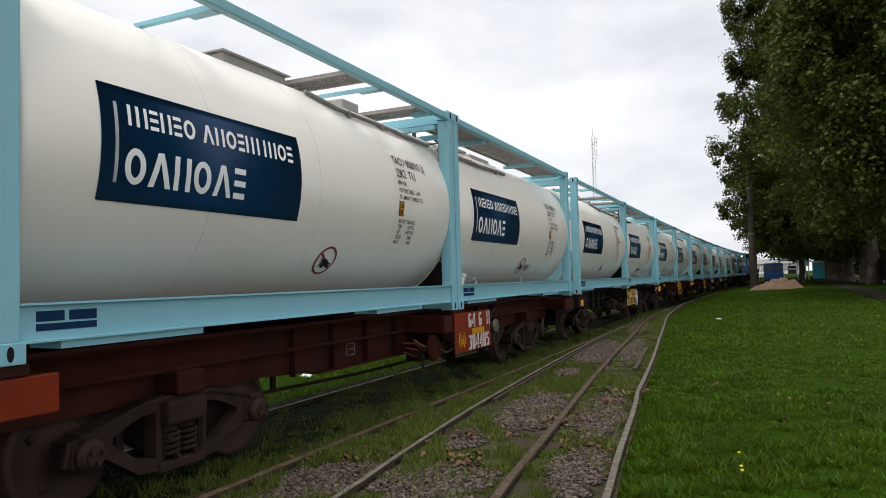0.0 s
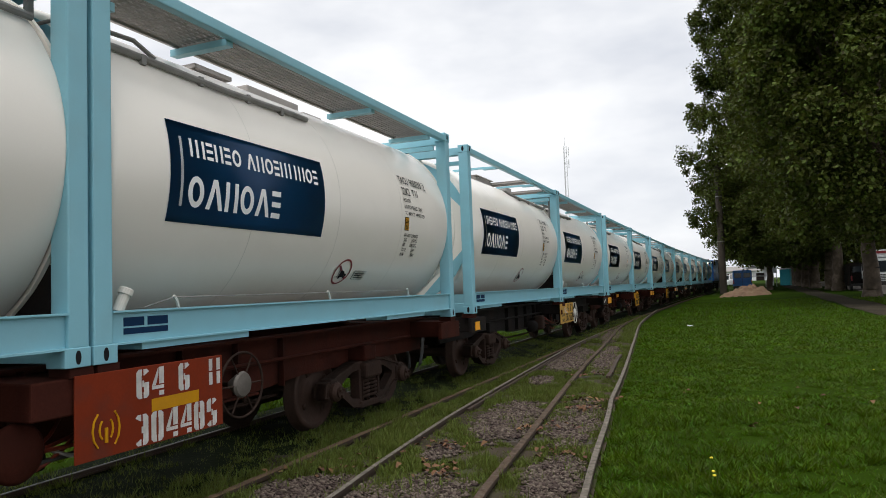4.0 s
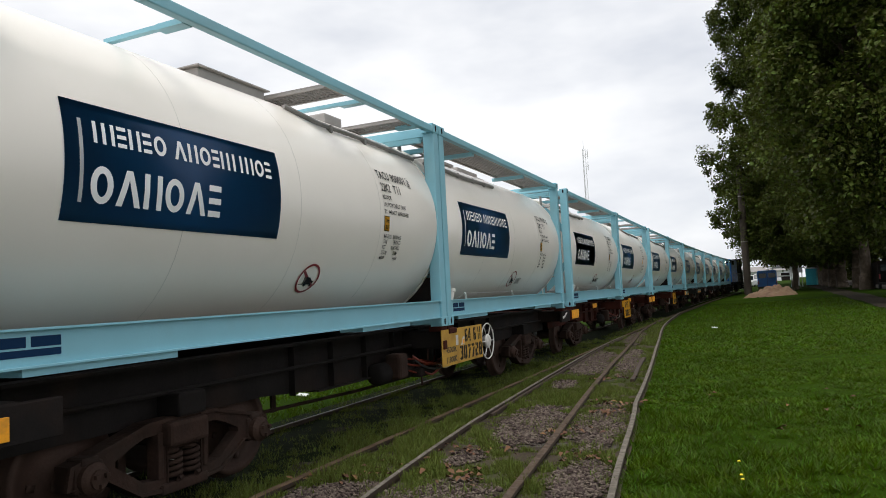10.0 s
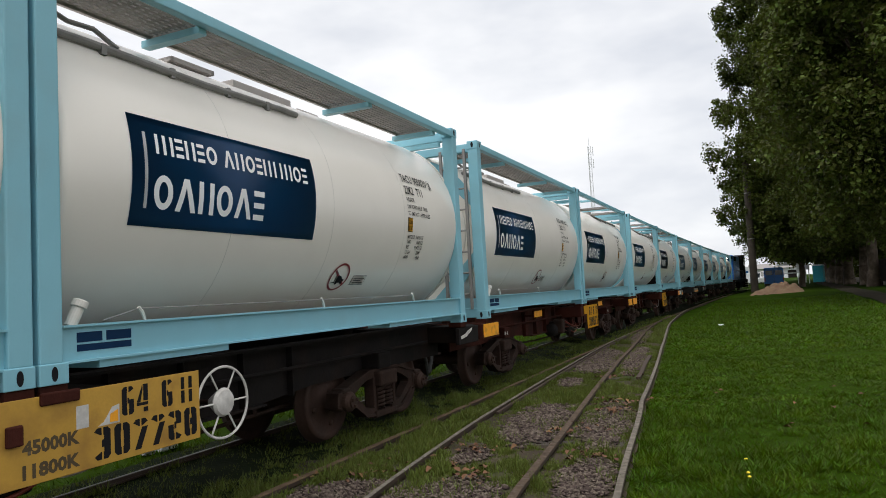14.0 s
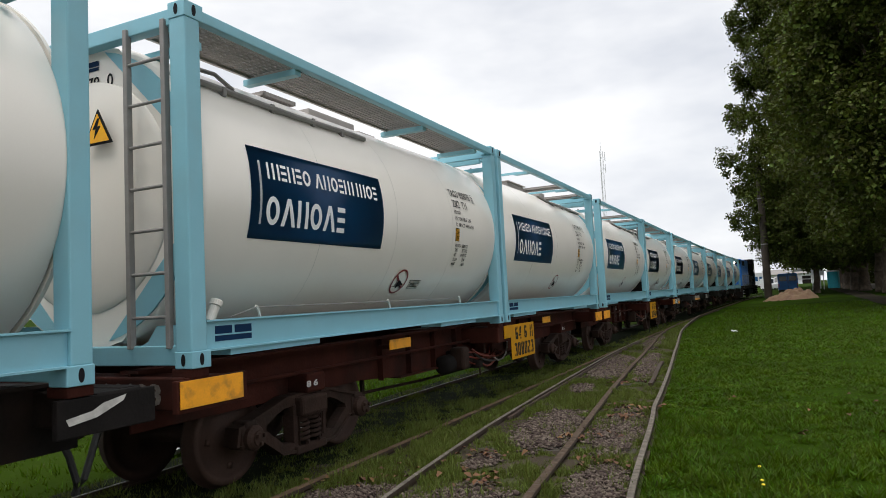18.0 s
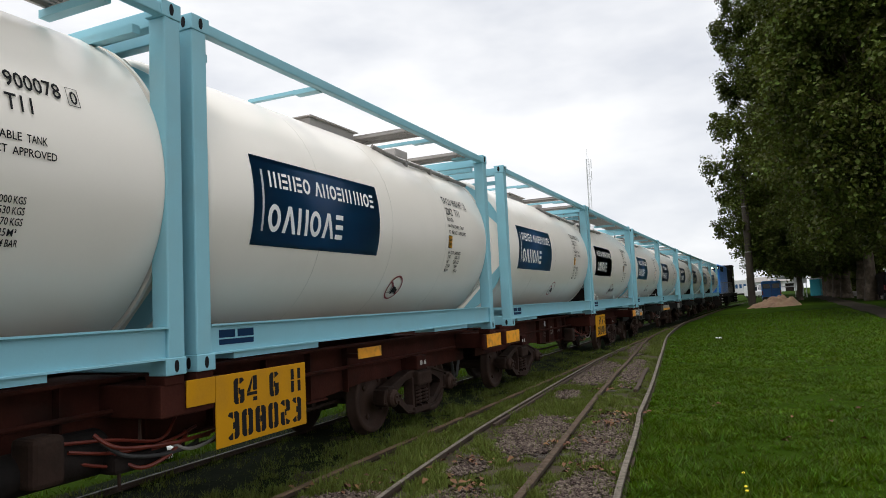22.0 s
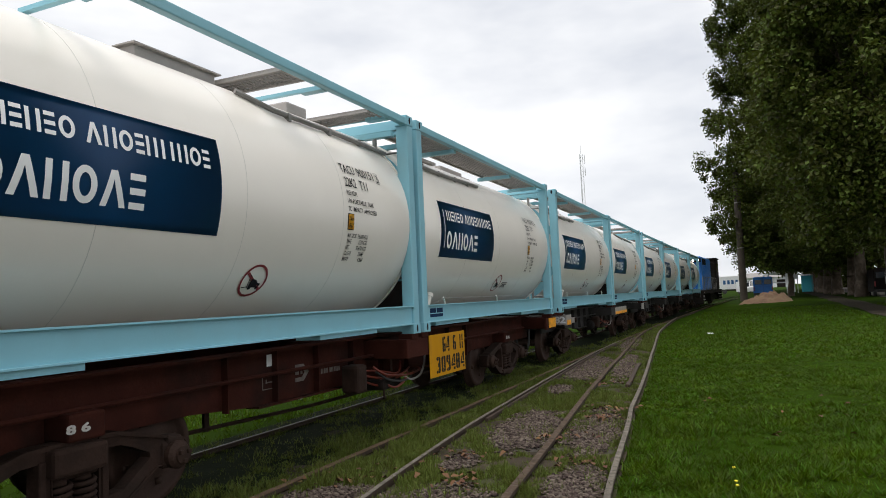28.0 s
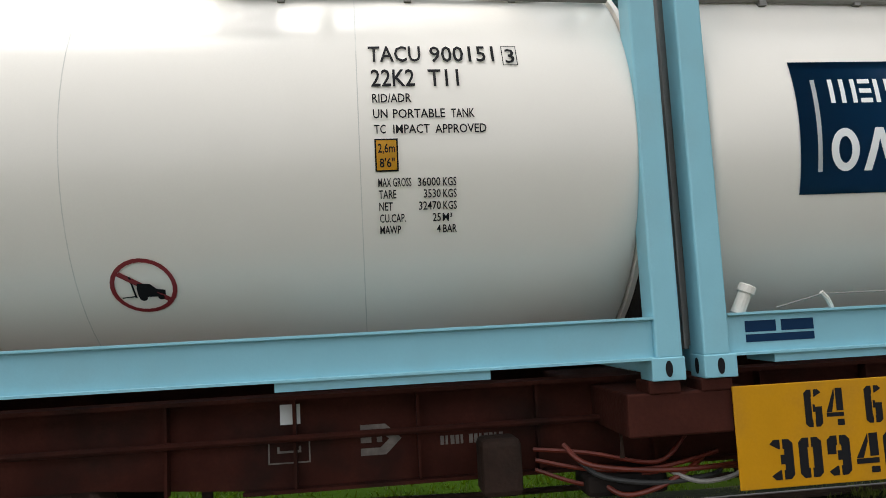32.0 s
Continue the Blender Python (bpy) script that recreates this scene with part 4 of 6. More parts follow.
def figure_bm(digit, w, h, t):
    """One blocky stencil-cut figure: heavy strokes with cut corners, parted by bridges."""
    bm = bmesh.new()
    c, g = t * 0.45, h * 0.035
    strokes = {
        "A": [[(c, h), (w / 2 - g, h), (w / 2 - g, h - t), (t, h - t), (0, h - c)], [(w / 2 + g, h), (w - c, h), (w, h - c), (w - t, h - t), (w / 2 + g, h - t)]],
        "D": [[(0, c), (t, t), (w / 2 - g, t), (w / 2 - g, 0), (c, 0)], [(w / 2 + g, 0), (w / 2 + g, t), (w - t, t), (w, c), (w - c, 0)]],
        "F": [[(0, h - c), (t, h - t), (t, h / 2 + g), (0, h / 2 + g)]],
        "B": [[(w - t, h - t), (w, h - c), (w, h / 2 + g), (w - t, h / 2 + g)]],
        "E": [[(0, h / 2 + g), (t, h / 2 + g), (t, t), (0, c)]],
        "C": [[(w - t, h / 2 + g), (w, h / 2 + g), (w, c), (w - t, t)]],
        "G": [[(t + g, h / 2 + t * 0.5), (w - t, h / 2 + t * 0.5), (w - t, h / 2 - t * 0.5), (t + g, h / 2 - t * 0.5)]],
        "I": [[(w / 2 - t / 2, h), (w / 2 + t / 2, h), (w / 2 + t / 2, h * 0.54), (w / 2 - t / 2, h * 0.54)], [(w / 2 - t / 2, h * 0.48), (w / 2 + t / 2, h * 0.48), (w / 2 + t / 2, 0), (w / 2 - t / 2, 0)]],
    }
    if digit == "4":
        q = h * 0.24
        for outline in ([(w - t, h), (w, h), (w, q + t * 0.6 + g), (w - t, q + t * 0.6 + g)], [(w - t, q - t * 0.2 - g), (w, q - t * 0.2 - g), (w, 0), (w - t, 0)],
                        [(0, q), (w, q), (w, q + t * 0.55), (0, q + t * 0.55)], [(0, q + t * 0.6), (t * 0.8, q + t * 0.6), (w - t - g, h * 0.80), (w - t - g, h)]):
            prism(bm, outline, "x", 0.0, 0.0016)
    if digit == "7":
        prism(bm, [(w - t, h - t - g), (w, h - t - g), (t * 1.25, 0), (t * 0.2, 0)], "x", 0.0, 0.0016)
    for key in FIGURES[digit]:
        for outline in strokes[key]:
            prism(bm, outline, "x", 0.0, 0.0016)
    return bm


def figures(parent, text, h, y0, width, x, z, mat):
    """A row of stencilled figures spread over a width; blanks are narrower."""
    share = {" ": 0.42, "1": 0.62}
    unit = width / sum(share.get(k, 1.0) for k in text)
    y = y0
    for k in text:
        cell = unit * share.get(k, 1.0)
        if k != " ":
            w = cell * 0.80
            o = part("stencilled_figure", figure_bm(k, w, h, min(h * 0.24, w * 0.40 if k != "1" else w * 0.55)), mat, parent)
            o.matrix_basis = pose(x, y + cell * 0.10, z)
        y += cell


def coupler(parent, y, sy):
    bm = bmesh.new()
    box(bm, -0.07, 0.07, min(y, y + sy * 0.32), max(y, y + sy * 0.32), 0.62, 0.78, 0.02)
    box(bm, -0.14, 0.12, min(y + sy * 0.22, y + sy * 0.40), max(y + sy * 0.22, y + sy * 0.40), 0.57, 0.83, 0.03)
    part("coupler", bm, BOGIE, parent)


def curved(pts, n=6):
    """A smooth line through the points."""
    out = []
    for i in range(len(pts) - 1):
        p0, p1, p2, p3 = (Vector(pts[max(0, min(len(pts) - 1, j))]) for j in (i - 1, i, i + 1, i + 2))
        for k in range(n):
            t = k / n
            out.append(0.5 * (2 * p1 + (p2 - p0) * t + (2 * p0 - 5 * p1 + 4 * p2 - p3) * t * t + (3 * p1 - p0 - 3 * p2 + p3) * t ** 3))
    out.append(Vector(pts[-1]))
    return out


def flat_wagon(frame_mat, label, plate=None, numbers=("", ""), ink=INK, brake_wheel=False, end_number="", reflect=(0, 0), side_tab=False, web_plates=(), wheel_paint=None, load=0.0, gap=0.10, cheek=None, lines=(0.10, 0.95, 0.09, 0.93), board=(0.20, 1.20), marks=False, inset=0.0):
    """Origin at the middle of the wagon on the rail heads; the load may stand a little off the middle."""
    w = thing("flat_wagon", label, "railway wagon", "flat wagons of the freight train")
    e = PAIR / 2
    # twin main beams with flanges and ribs
    for s in (1, -1):
        bm = boxed(s * 0.60 - 0.012, s * 0.60 + 0.012, -e + inset, e, 0.62, 1.046)
        body = [(-e + 3.0, 0.62), (e - 3.0, 0.62), (e - 3.8, 0.56), (-e + 3.8, 0.56)]
        prism(bm, [(y, z) for y, z in body], "x", s * 0.60 - 0.012, s * 0.60 + 0.012)
        box(bm, s * 0.60 - 0.09, s * 0.60 + 0.09, -e + inset, e, 1.046, 1.068)
        box(bm, s * 0.60 - 0.08, s * 0.60 + 0.08, -e + 3.8, e - 3.8, 0.545, 0.565)
        part("main_beam", bm, frame_mat, w)
        for k in range(9):
            y = -e + 3.4 + k * (2 * e - 6.8) / 8
            part("web_rib", boxed(*sorted((s * 0.612, s * 0.68)), y - 0.008, y + 0.008, 0.57, 1.044), frame_mat, w)
    part("deck_plate", boxed(-0.50, 0.50, -e + 0.3 + inset, e - 0.3, 0.93, 0.945), frame_mat, w)
    # bearers under the containers' corners
    for y in (-e + 0.14 + inset, 0.0, e - 0.14):
        half = 0.16 if y else 0.34
        part("cross_bearer", boxed(-1.19, 1.19, y - half, y + half, 0.80, 1.02, 0.012), frame_mat, w)
    for y in (load - LC - gap / 2 + 0.089, load - gap / 2 - 0.089, load + gap / 2 + 0.089, load + LC + gap / 2 - 0.089):
        for s in (1, -1):
            part("container_pad", boxed(*sorted((s * 1.20, s * 1.02)), y - 0.085, y + 0.085, 1.015, DECK, 0.008), RUST, w)
    for y in (-3.0, -1.6, 1.6, 3.0):
        part("cross_member", boxed(-0.58, 0.58, y - 0.05, y + 0.05, 0.72, 0.92), frame_mat, w)
    for sy in (1, -1):
        e = PAIR / 2 - (inset if sy < 0 else 0)
        hd = part("headstock", boxed(-1.15, 1.15, *sorted((sy * (e - 0.10), sy * (e + 0.05))), 0.80, 1.025, 0.012), cheek if cheek is ALU else frame_mat, w)
        coupler(w, sy * (e + 0.04), sy)
        long = reflect[0 if sy < 0 else 1]
        for s in (1, -1):
            part("end_cheek", boxed(*sorted((s * 1.14, s * 1.192)), *sorted((sy * (e + (0.052 if inset else 0.12)), sy * (e - (0.40 if inset else 0.55)))), 0.79, 1.01, 0.008), (frame_mat if cheek is ORANGE and sy > 0 else cheek) or frame_mat, w)
            if long:
                out = 0.10 if long > 0.3 else 0.0 if inset else -0.03
                part("corner_reflector", boxed(*sorted((s * 1.192, s * 1.204)), *sorted((sy * (e + out), sy * (e + out - long))), 0.82 - (0.02 if inset else 0), 1.005 if long > 0.3 else 0.90 if inset else 0.95, 0.003), REFLECT, w, "worn amber reflector plate")
        hose = [(0.34, sy * (e + 0.02), 0.74), (0.36, sy * (e + 0.12), 0.52), (0.35, sy * (e + 0.18), 0.34), (0.30, sy * (e + 0.20), 0.24)]
        part("air_hose", tubed(hose, 0.025, 8), RUBBER, w)
    e = PAIR / 2
    # brake gear hung between the bogies
    part("brake_pipe", tubed([(0.72, -e + 0.6, 0.845), (0.74, e - 0.6, 0.845)], 0.020, 8), frame_mat, w)
    part("brake_rod", tubed([(0.30, -3.2, 0.42), (0.30, -1.0, 0.36), (0.30, 1.0, 0.36), (0.30, 3.2, 0.42)], 0.020, 6), BOGIE, w)
    if plate is ORANGE:
        part("brake_drum", lathe(bmesh.new(), [(0.02, -0.05), (0.12, -0.04), (0.17, -0.01), (0.175, 0.02), (0.15, 0.04), (0.05, 0.06), (0.02, 0.065)], "x", 24, (1.0, board[0] - 0.22, 0.62)), RUSTRED, w, "red brake drum", smooth=True)
        for y0, y1, z0, z1 in ((-1.72, -1.70, 0.66, 0.80), (-1.66, -1.54, 0.785, 0.80), (-1.66, -1.54, 0.722, 0.738), (-1.66, -1.54, 0.66, 0.675), (-1.56, -1.54, 0.66, 0.80)):
            part("stencil_mark", boxed(0.6135, 0.6155, y0, y1, z0, z1), FAINT, w)
    else:
        if not marks:
            part("brake_cylinder", lathe(bmesh.new(), [(0.03, -0.62), (0.14, -0.60), (0.15, -0.56), (0.15, -0.12), (0.14, -0.10), (0.02, -0.05)], "y", 20, (0.66, -0.3, 0.60)), BLACKIRON, w, smooth=True)
        if not marks:
            part("air_reservoir", lathe(bmesh.new(), [(0.03, 0.9), (0.10, 0.92), (0.13, 0.97), (0.13, 1.75), (0.10, 1.80), (0.03, 1.82)], "y", 20, (0.72, -2.2, 0.58)), BLACKIRON, w, smooth=True)
        part("valve_case", boxed(0.74, 0.95, -1.06, -0.84, 0.50, 0.80, 0.035), BOGIE, w)
    for k, (y0, y1, za, zb) in enumerate(((-0.60, 0.55, 0.66, 0.62), (-0.55, 0.30, 0.60, 0.56), (-0.45, 0.20, 0.50, 0.62))):
        pts = [(0.88, y0, za + 0.08), (0.98, y0 + 0.12, za - 0.02), (1.0, (y0 + y1) / 2, (za + zb) / 2 - 0.05), (0.95, y1 - 0.1, zb - 0.02), (0.85, y1, zb)]
        part("brake_hose", tubed(curved(pts), 0.014, 8), HOSE if k != 1 else RUBBER, w)
    for k, (z, dx) in enumerate(((0.68, 0.0), (0.63, 0.04), (0.575, 0.02))):
        pts = [(0.80 + dx, -0.75, z + 0.03), (0.86 + dx, -0.45, z - 0.03 * k), (0.92 + dx, -0.10, z - 0.06 + 0.03 * k), (0.86 + dx, 0.10 + 0.16 * k, z + 0.06 - 0.04 * k)]
        part("brake_line", tubed(curved(pts), 0.012, 6), HOSE, w)
    loop = [(0.98, -0.05, 0.58), (1.0, 0.10, 0.52), (1.02, 0.30, 0.55), (1.02, 0.42, 0.66), (1.0, 0.50, 0.78)]
    part("pale_hose", tubed(curved(loop), 0.013, 8), ALU, w)
    part("brake_lever", tubed([(0.95, -0.30, 0.66), (0.95, -0.30, 0.80), (0.98, -0.10, 0.81)], 0.014, 6), BOGIE, w)
    part("drain_cock", tubed([(0.92, -0.45, 0.55), (0.92, -0.44, 0.36)], 0.012, 6), BOGIE, w)
    part("brake_triangle", boxed(0.70, 0.95, -0.50, -0.05, 0.46, 0.58, 0.03), BLACKIRON, w)
    for y in (-2.6, 0.7, 2.6):
        part("rod_hanger", boxed(0.285, 0.315, y - 0.03, y + 0.03, 0.38, 0.75), BOGIE, w)
    for y in (-e + 0.1 + BOGIE_IN - 0.05, e - BOGIE_IN - 0.05):
        part("body_bolster", boxed(-0.84, 0.84, y - 0.14, y + 0.14, 0.66, 0.84, 0.02), frame_mat, w)
    for y in (-e + BOGIE_IN - 0.05, e - BOGIE_IN - 0.05):
        if plate is YELLOW:
            stencil(w, "8 6", 0.075, (0.8415, y - 0.06, 0.72), STENCIL, width=0.18)
    bogie(w, -PAIR / 2 + BOGIE_IN)
    bogie(w, PAIR / 2 - BOGIE_IN)
    if plate:
        p = part("number_board", boxed(1.20, 1.212, board[0], board[1], 0.57 if plate is FADED else 0.51, 1.03, 0.004), plate, w, "painted steel board with stencilled figures")
        s0, w0, s1, w1 = lines
        figures(p, numbers[0], 0.172 if plate is FADED else 0.190, board[0] + s0, w0, 1.2122, 0.83 if plate is FADED else 0.822 if plate is ORANGE else 0.80, ink)
        figures(p, numbers[1], 0.185 if plate is FADED else 0.200, board[0] + s1, w1, 1.2122, 0.605 if plate is FADED else 0.520 if plate is ORANGE else 0.55, ink)
        for y in (board[1] - 0.95, board[1] - 0.10):
            part("board_strut", boxed(1.0, 1.20, y - 0.02, y + 0.02, 0.84, 0.90), frame_mat, w)
        if side_tab:
            part("board_reflector", boxed(1.20, 1.212, board[0] - 0.275, board[0] - 0.005, 0.845, 1.03, 0.003), plate, w)
    for y in web_plates:
        part("web_plate", boxed(0.955, 0.967, y, y + 0.48, 0.94, 1.05, 0.003), REFLECT, w, "small worn amber plate")
        part("plate_bracket", boxed(0.68, 0.955, y + 0.2, y + 0.28, 0.94, 0.98), frame_mat, w)
    if brake_wheel:
        bw = part("hand_brake_wheel", bmesh_ring(0.255, 0.010), wheel_paint or STENCIL, w, "spoked hand brake wheel")
        bw.matrix_basis = pose(1.20, board[1] + 0.245, 0.77, 0, 0, 0)
        for k in range(6):
            a = k * math.pi / 3
            part("spoke", tubed([(0, 0, 0), (0, 0.252 * math.cos(a), 0.252 * math.sin(a))], 0.007, 6), wheel_paint or STENCIL, bw)
        part("hub", lathe(bmesh.new(), [(0.03, -0.12), (0.09, -0.03), (0.105, 0.0), (0.09, 0.02), (0.03, 0.03)], "x", 22), RAILTOP if wheel_paint is BOGIE else wheel_paint or STENCIL, bw)
        part("brake_shaft", tubed([(-0.5, 0, 0), (0, 0, 0)], 0.02, 8), BOGIE, bw)
    if plate is FADED:
        for k, text in enumerate(("45000K", "11800K")):
            stencil(w, text, 0.10, (1.2135, board[0] + 0.12, 0.735 - 0.125 * k), FADEDINK, width=0.34)
        part("lock_bracket", boxed(1.205, 1.235, board[0] + 0.03, board[0] + 0.12, 0.79, 0.90, 0.01), RUST, w)
        part("hasp", boxed(1.205, 1.23, board[0] + 0.22, board[0] + 0.46, 0.975, 1.045, 0.01), RUST, w)
        part("paint_patch", boxed(1.2115, 1.2133, 0.02, 0.10, 0.81, 0.94), STENCIL, w)
        part("torn_reflector", prism(bmesh.new(), [(0.16, 0.80), (0.31, 0.80), (0.31, 0.91), (0.26, 0.90), (0.20, 0.82)], "x", 1.2115, 1.2145), STENCIL, w)
        part("reflector_dot", prism(bmesh.new(), [(0.24, 0.81), (0.30, 0.81), (0.30, 0.88), (0.245, 0.86)], "x", 1.2142, 1.2158), REFLECT, w)
    if plate is FADED:
        part("torn_sticker", prism(bmesh.new(), [(e - 0.48, 0.86), (e - 0.30, 0.885), (e - 0.12, 0.955), (e - 0.10, 0.99), (e - 0.26, 0.96), (e - 0.33, 0.925), (e - 0.50, 0.90)], "x", 1.1925, 1.1945), STENCIL, w, "torn white sticker")
    if plate is ORANGE:
        part("yellow_patch", boxed(1.2115, 1.2135, 0.505, 0.945, 0.722, 0.806), YELLOW, w)
        for k in range(2):
            for sgn in (1, -1):
                arc = [(1.214, 0.14 + sgn * (0.05 + 0.05 * k) * math.cos(a), 0.68 + (0.07 + 0.06 * k) * math.sin(a)) for a in (-0.9, -0.45, 0, 0.45, 0.9)]
                part("tag_mark", tubed(arc, 0.008, 5), YELLOW, w)
        part("tag_dot", tubed([(1.214, 0.14, 0.60), (1.214, 0.14, 0.69)], 0.012, 6), YELLOW, w)
    if marks:
        x = 0.6135
        part("tag_sheet", boxed(x, x + 0.004, -2.13, -2.02, 0.905, 1.015), SHEETWHITE, w, "small white paper tag")
        for y0, y1, z0, z1 in ((-2.20, -1.97, 0.830, 0.838), (-2.20, -1.97, 0.692, 0.700), (-2.20, -2.192, 0.70, 0.83), (-1.978, -1.97, 0.70, 0.83), (-2.15, -2.02, 0.75, 0.762), (-2.15, -2.138, 0.762, 0.785), (-2.032, -2.02, 0.762, 0.785)):
            part("stencil_mark", boxed(x, x + 0.002, y0, y1, z0, z1), FAINT, w)
        arrow = [(-1.69, 0.705), (-1.55, 0.705), (-1.46, 0.79), (-1.55, 0.875), (-1.69, 0.875), (-1.69, 0.835), (-1.58, 0.835), (-1.53, 0.79), (-1.58, 0.745), (-1.69, 0.745)]
        part("stencil_mark", prism(bmesh.new(), arrow, "x", x, x + 0.002), FAINT, w)
        for y0, y1, z0, z1 in ((-1.69, -1.63, 0.775, 0.805), (-1.60, -1.57, 0.775, 0.805)):
            part("stencil_mark", boxed(x, x + 0.002, y0, y1, z0, z1), FAINT, w)
        for k in range(12):
            wide = (0.020, 0.014, 0.022)[k % 3]
            part("stencil_mark", boxed(x, x + 0.002, -1.24 + k * 0.029 + 0.02 * (k > 4), -1.24 + k * 0.029 + 0.02 * (k > 4) + wide, 0.735, 0.785), FAINT, w)
    if inset:
        mb = part("side_board", boxed(1.13, 1.195, 0.25, 2.2, 0.80, 1.0, 0.006), ALU, w, "pale grey side board with an amber band")
        part("amber_band", boxed(1.195, 1.206, 0.26, 2.19, 0.805, 0.885, 0.003), REFLECT, mb)
        hb = part("brake_bracket", boxed(0.98, 1.12, -e + 1.35, -e + 1.75, 0.80, 0.92, 0.02), ALU, w, "pale cast bracket")
        part("bracket_arm", boxed(0.60, 1.0, -e + 1.45, -e + 1.55, 0.82, 0.90, 0.01), ALU, hb)
        part("bracket_eye", lathe(bmesh.new(), [(0.02, 0.0), (0.055, 0.01), (0.06, 0.03), (0.03, 0.05)], "x", 16, (1.11, -e + 1.65, 0.86)), BOGIE, hb)
    if end_number:
        me = lettering(end_number, 0.19, 0.120 * len(end_number), bold=0.045)
        for v in me.vertices:
            v.co = Vector((0.97 - 0.120 * len(end_number) + v.co.x + (0.20 if inset else 0), -e + inset - 0.0535, 0.845 + v.co.y))
        me.materials.clear()
        me.materials.append(FAINT if frame_mat is RUST else WHITE if inset else STENCIL)
        o = new("end_number", me)
        o.parent = w
    return w


def bmesh_ring(r, t, n=36):
    bm = bmesh.new()
    rings = []
    for k in range(n):
        a = 2 * math.pi * k / n
        c = Vector((0, r * math.cos(a), r * math.sin(a)))
        d = Vector((0, math.cos(a), math.sin(a)))
        rings.append([bm.verts.new(c + t * (math.cos(b) * d + Vector((math.sin(b), 0, 0)))) for b in (2 * math.pi * j / 6 for j in range(6))])
    for k in range(n):
        for j in range(6):
            bm.faces.new((rings[k][j], rings[k][(j + 1) % 6], rings[(k + 1) % n][(j + 1) % 6], rings[(k + 1) % n][j]))
    return bm


# ---- the train: starts of the wagons' first containers, in metres along the line at run zero ----
PLAIN = build_container("plain")
WALKED = build_container("walk")
STARTS = [-1.37, 11.40, 24.16, 36.92, 49.77, 62.50, 75.28, 88.05]
GAPS = [0.10, 0.02, 0.02, 0.10, 0.10, 0.10, 0.10, 0.10]       # between the two containers
MIDS = [4.68, 17.37, 30.38, 43.06, 55.80, 68.55, 81.33, 94.10]  # the wagons themselves
KINDS = [("plain", "walk"), ("plain", "walk"), ("plain", "walk"), ("walk", "plain"), ("plain", "walk"), ("walk", "plain"), ("plain", "walk"), ("plain", "walk")]
SERIALS = [(("900044", "1"), ("900052", "7")), (("900010", "0"), ("900033", "2")), (("900001", "3"), ("900020", "3")), (("900078", "0"), ("900147", "3")),
           (("900151", "3"), ("900142", "6")), (("900112", "4"), ("900097", "5")), (("900064", "1"), ("900128", "9")), (("900133", "8"), ("900105", "7"))]
RUSTY = "rust-brown steel flat wagon carrying two tank containers"
WAGONS = [
    flat_wagon(RUST, RUSTY),
    flat_wagon(RUSTRED, "rust-brown flat wagon with an orange-red number board", ORANGE, ("64  6   11", "304485"), STENCIL, True, board=(-0.08, 1.20), load=0.08, gap=0.02, cheek=ORANGE, lines=(0.445, 0.83, 0.435, 0.79), wheel_paint=BOGIE),
    flat_wagon(BLACKIRON, "sooty black flat wagon with a faded yellow number board", FADED, ("64  6 11", "307728"), INK, True, "307728", board=(-0.42, 0.97), load=-0.20, gap=0.02, lines=(0.74, 0.60, 0.54, 0.83), reflect=(0.2, 0)),
    flat_wagon(RUST, "rust-brown flat wagon with a bright yellow number board", YELLOW, ("64  6  11", "308023"), INK, False, "308023", side_tab=True, board=(0.14, 1.22), lines=(0.17, 0.86, 0.10, 0.92), load=-0.09, reflect=(0.6, 0.58), web_plates=(-3.04, 2.50)),
    flat_wagon(RUST, "rust-brown flat wagon with red hoses and yellow number board", YELLOW, ("64  6  11", "309484"), INK, marks=True, board=(0.21, 1.33), lines=(0.37, 0.70, 0.155, 0.94), reflect=(0.62, 0.5)),
    flat_wagon(GREYFRAME, "grey flat wagon with a small amber corner plate", None, end_number="982", reflect=(0.30, 0), cheek=ALU, inset=0.60),
    flat_wagon(GREYFRAME, "grey flat wagon behind the blue locomotive", None, end_number="17"),
    flat_wagon(GREYFRAME, "low grey flat wagon next to the blue locomotive", None),
]
TRAIN = []                       # thing, centre along the line at run zero, half distance of its bogies, its pose on the vehicle
for wagon, start, gap, mid, kinds, serials in zip(WAGONS, STARTS, GAPS, MIDS, KINDS, SERIALS):
    reach = PAIR / 2 - BOGIE_IN
    TRAIN.append((wagon, mid, reach, pose(0, 0, 0)))
    for k, (kind, serial) in enumerate(zip(kinds, serials)):
        c = copy_thing(PLAIN if kind == "plain" else WALKED, pose(0, 0, 0))
        number_container(c, *serial)
        if serial[0] == "900151":        # its sign is stuck on a little nearer
            for o in c.children:
                if o.name.startswith("no_forklift_ring"):
                    o.matrix_basis = pose(0, -0.05, 0)
        # black plates added to stand for the shade in the pair's narrow gap
        if k == 0 and serial[0] != "900078":
            for sx in (1, -1):
                shade_outline = [(sx * 1.06, 0.12), (sx * 1.06, 0.62), (sx * 0.97, 0.62), (sx * 0.62, 0.30), (sx * 0.62, 0.12)]
                part("end_shield", prism(bmesh.new(), shade_outline, "y", LC - 0.094, LC - 0.082), BLACKIRON, c, "added black plate for the dark gap between two containers")
        TRAIN.append((c, mid, reach, pose(0, start - mid + k * (LC + gap), DECK)))
for spare in (PLAIN, WALKED):
    for o in (*spare.children_recursive, spare):
        bpy.data.objects.remove(o)


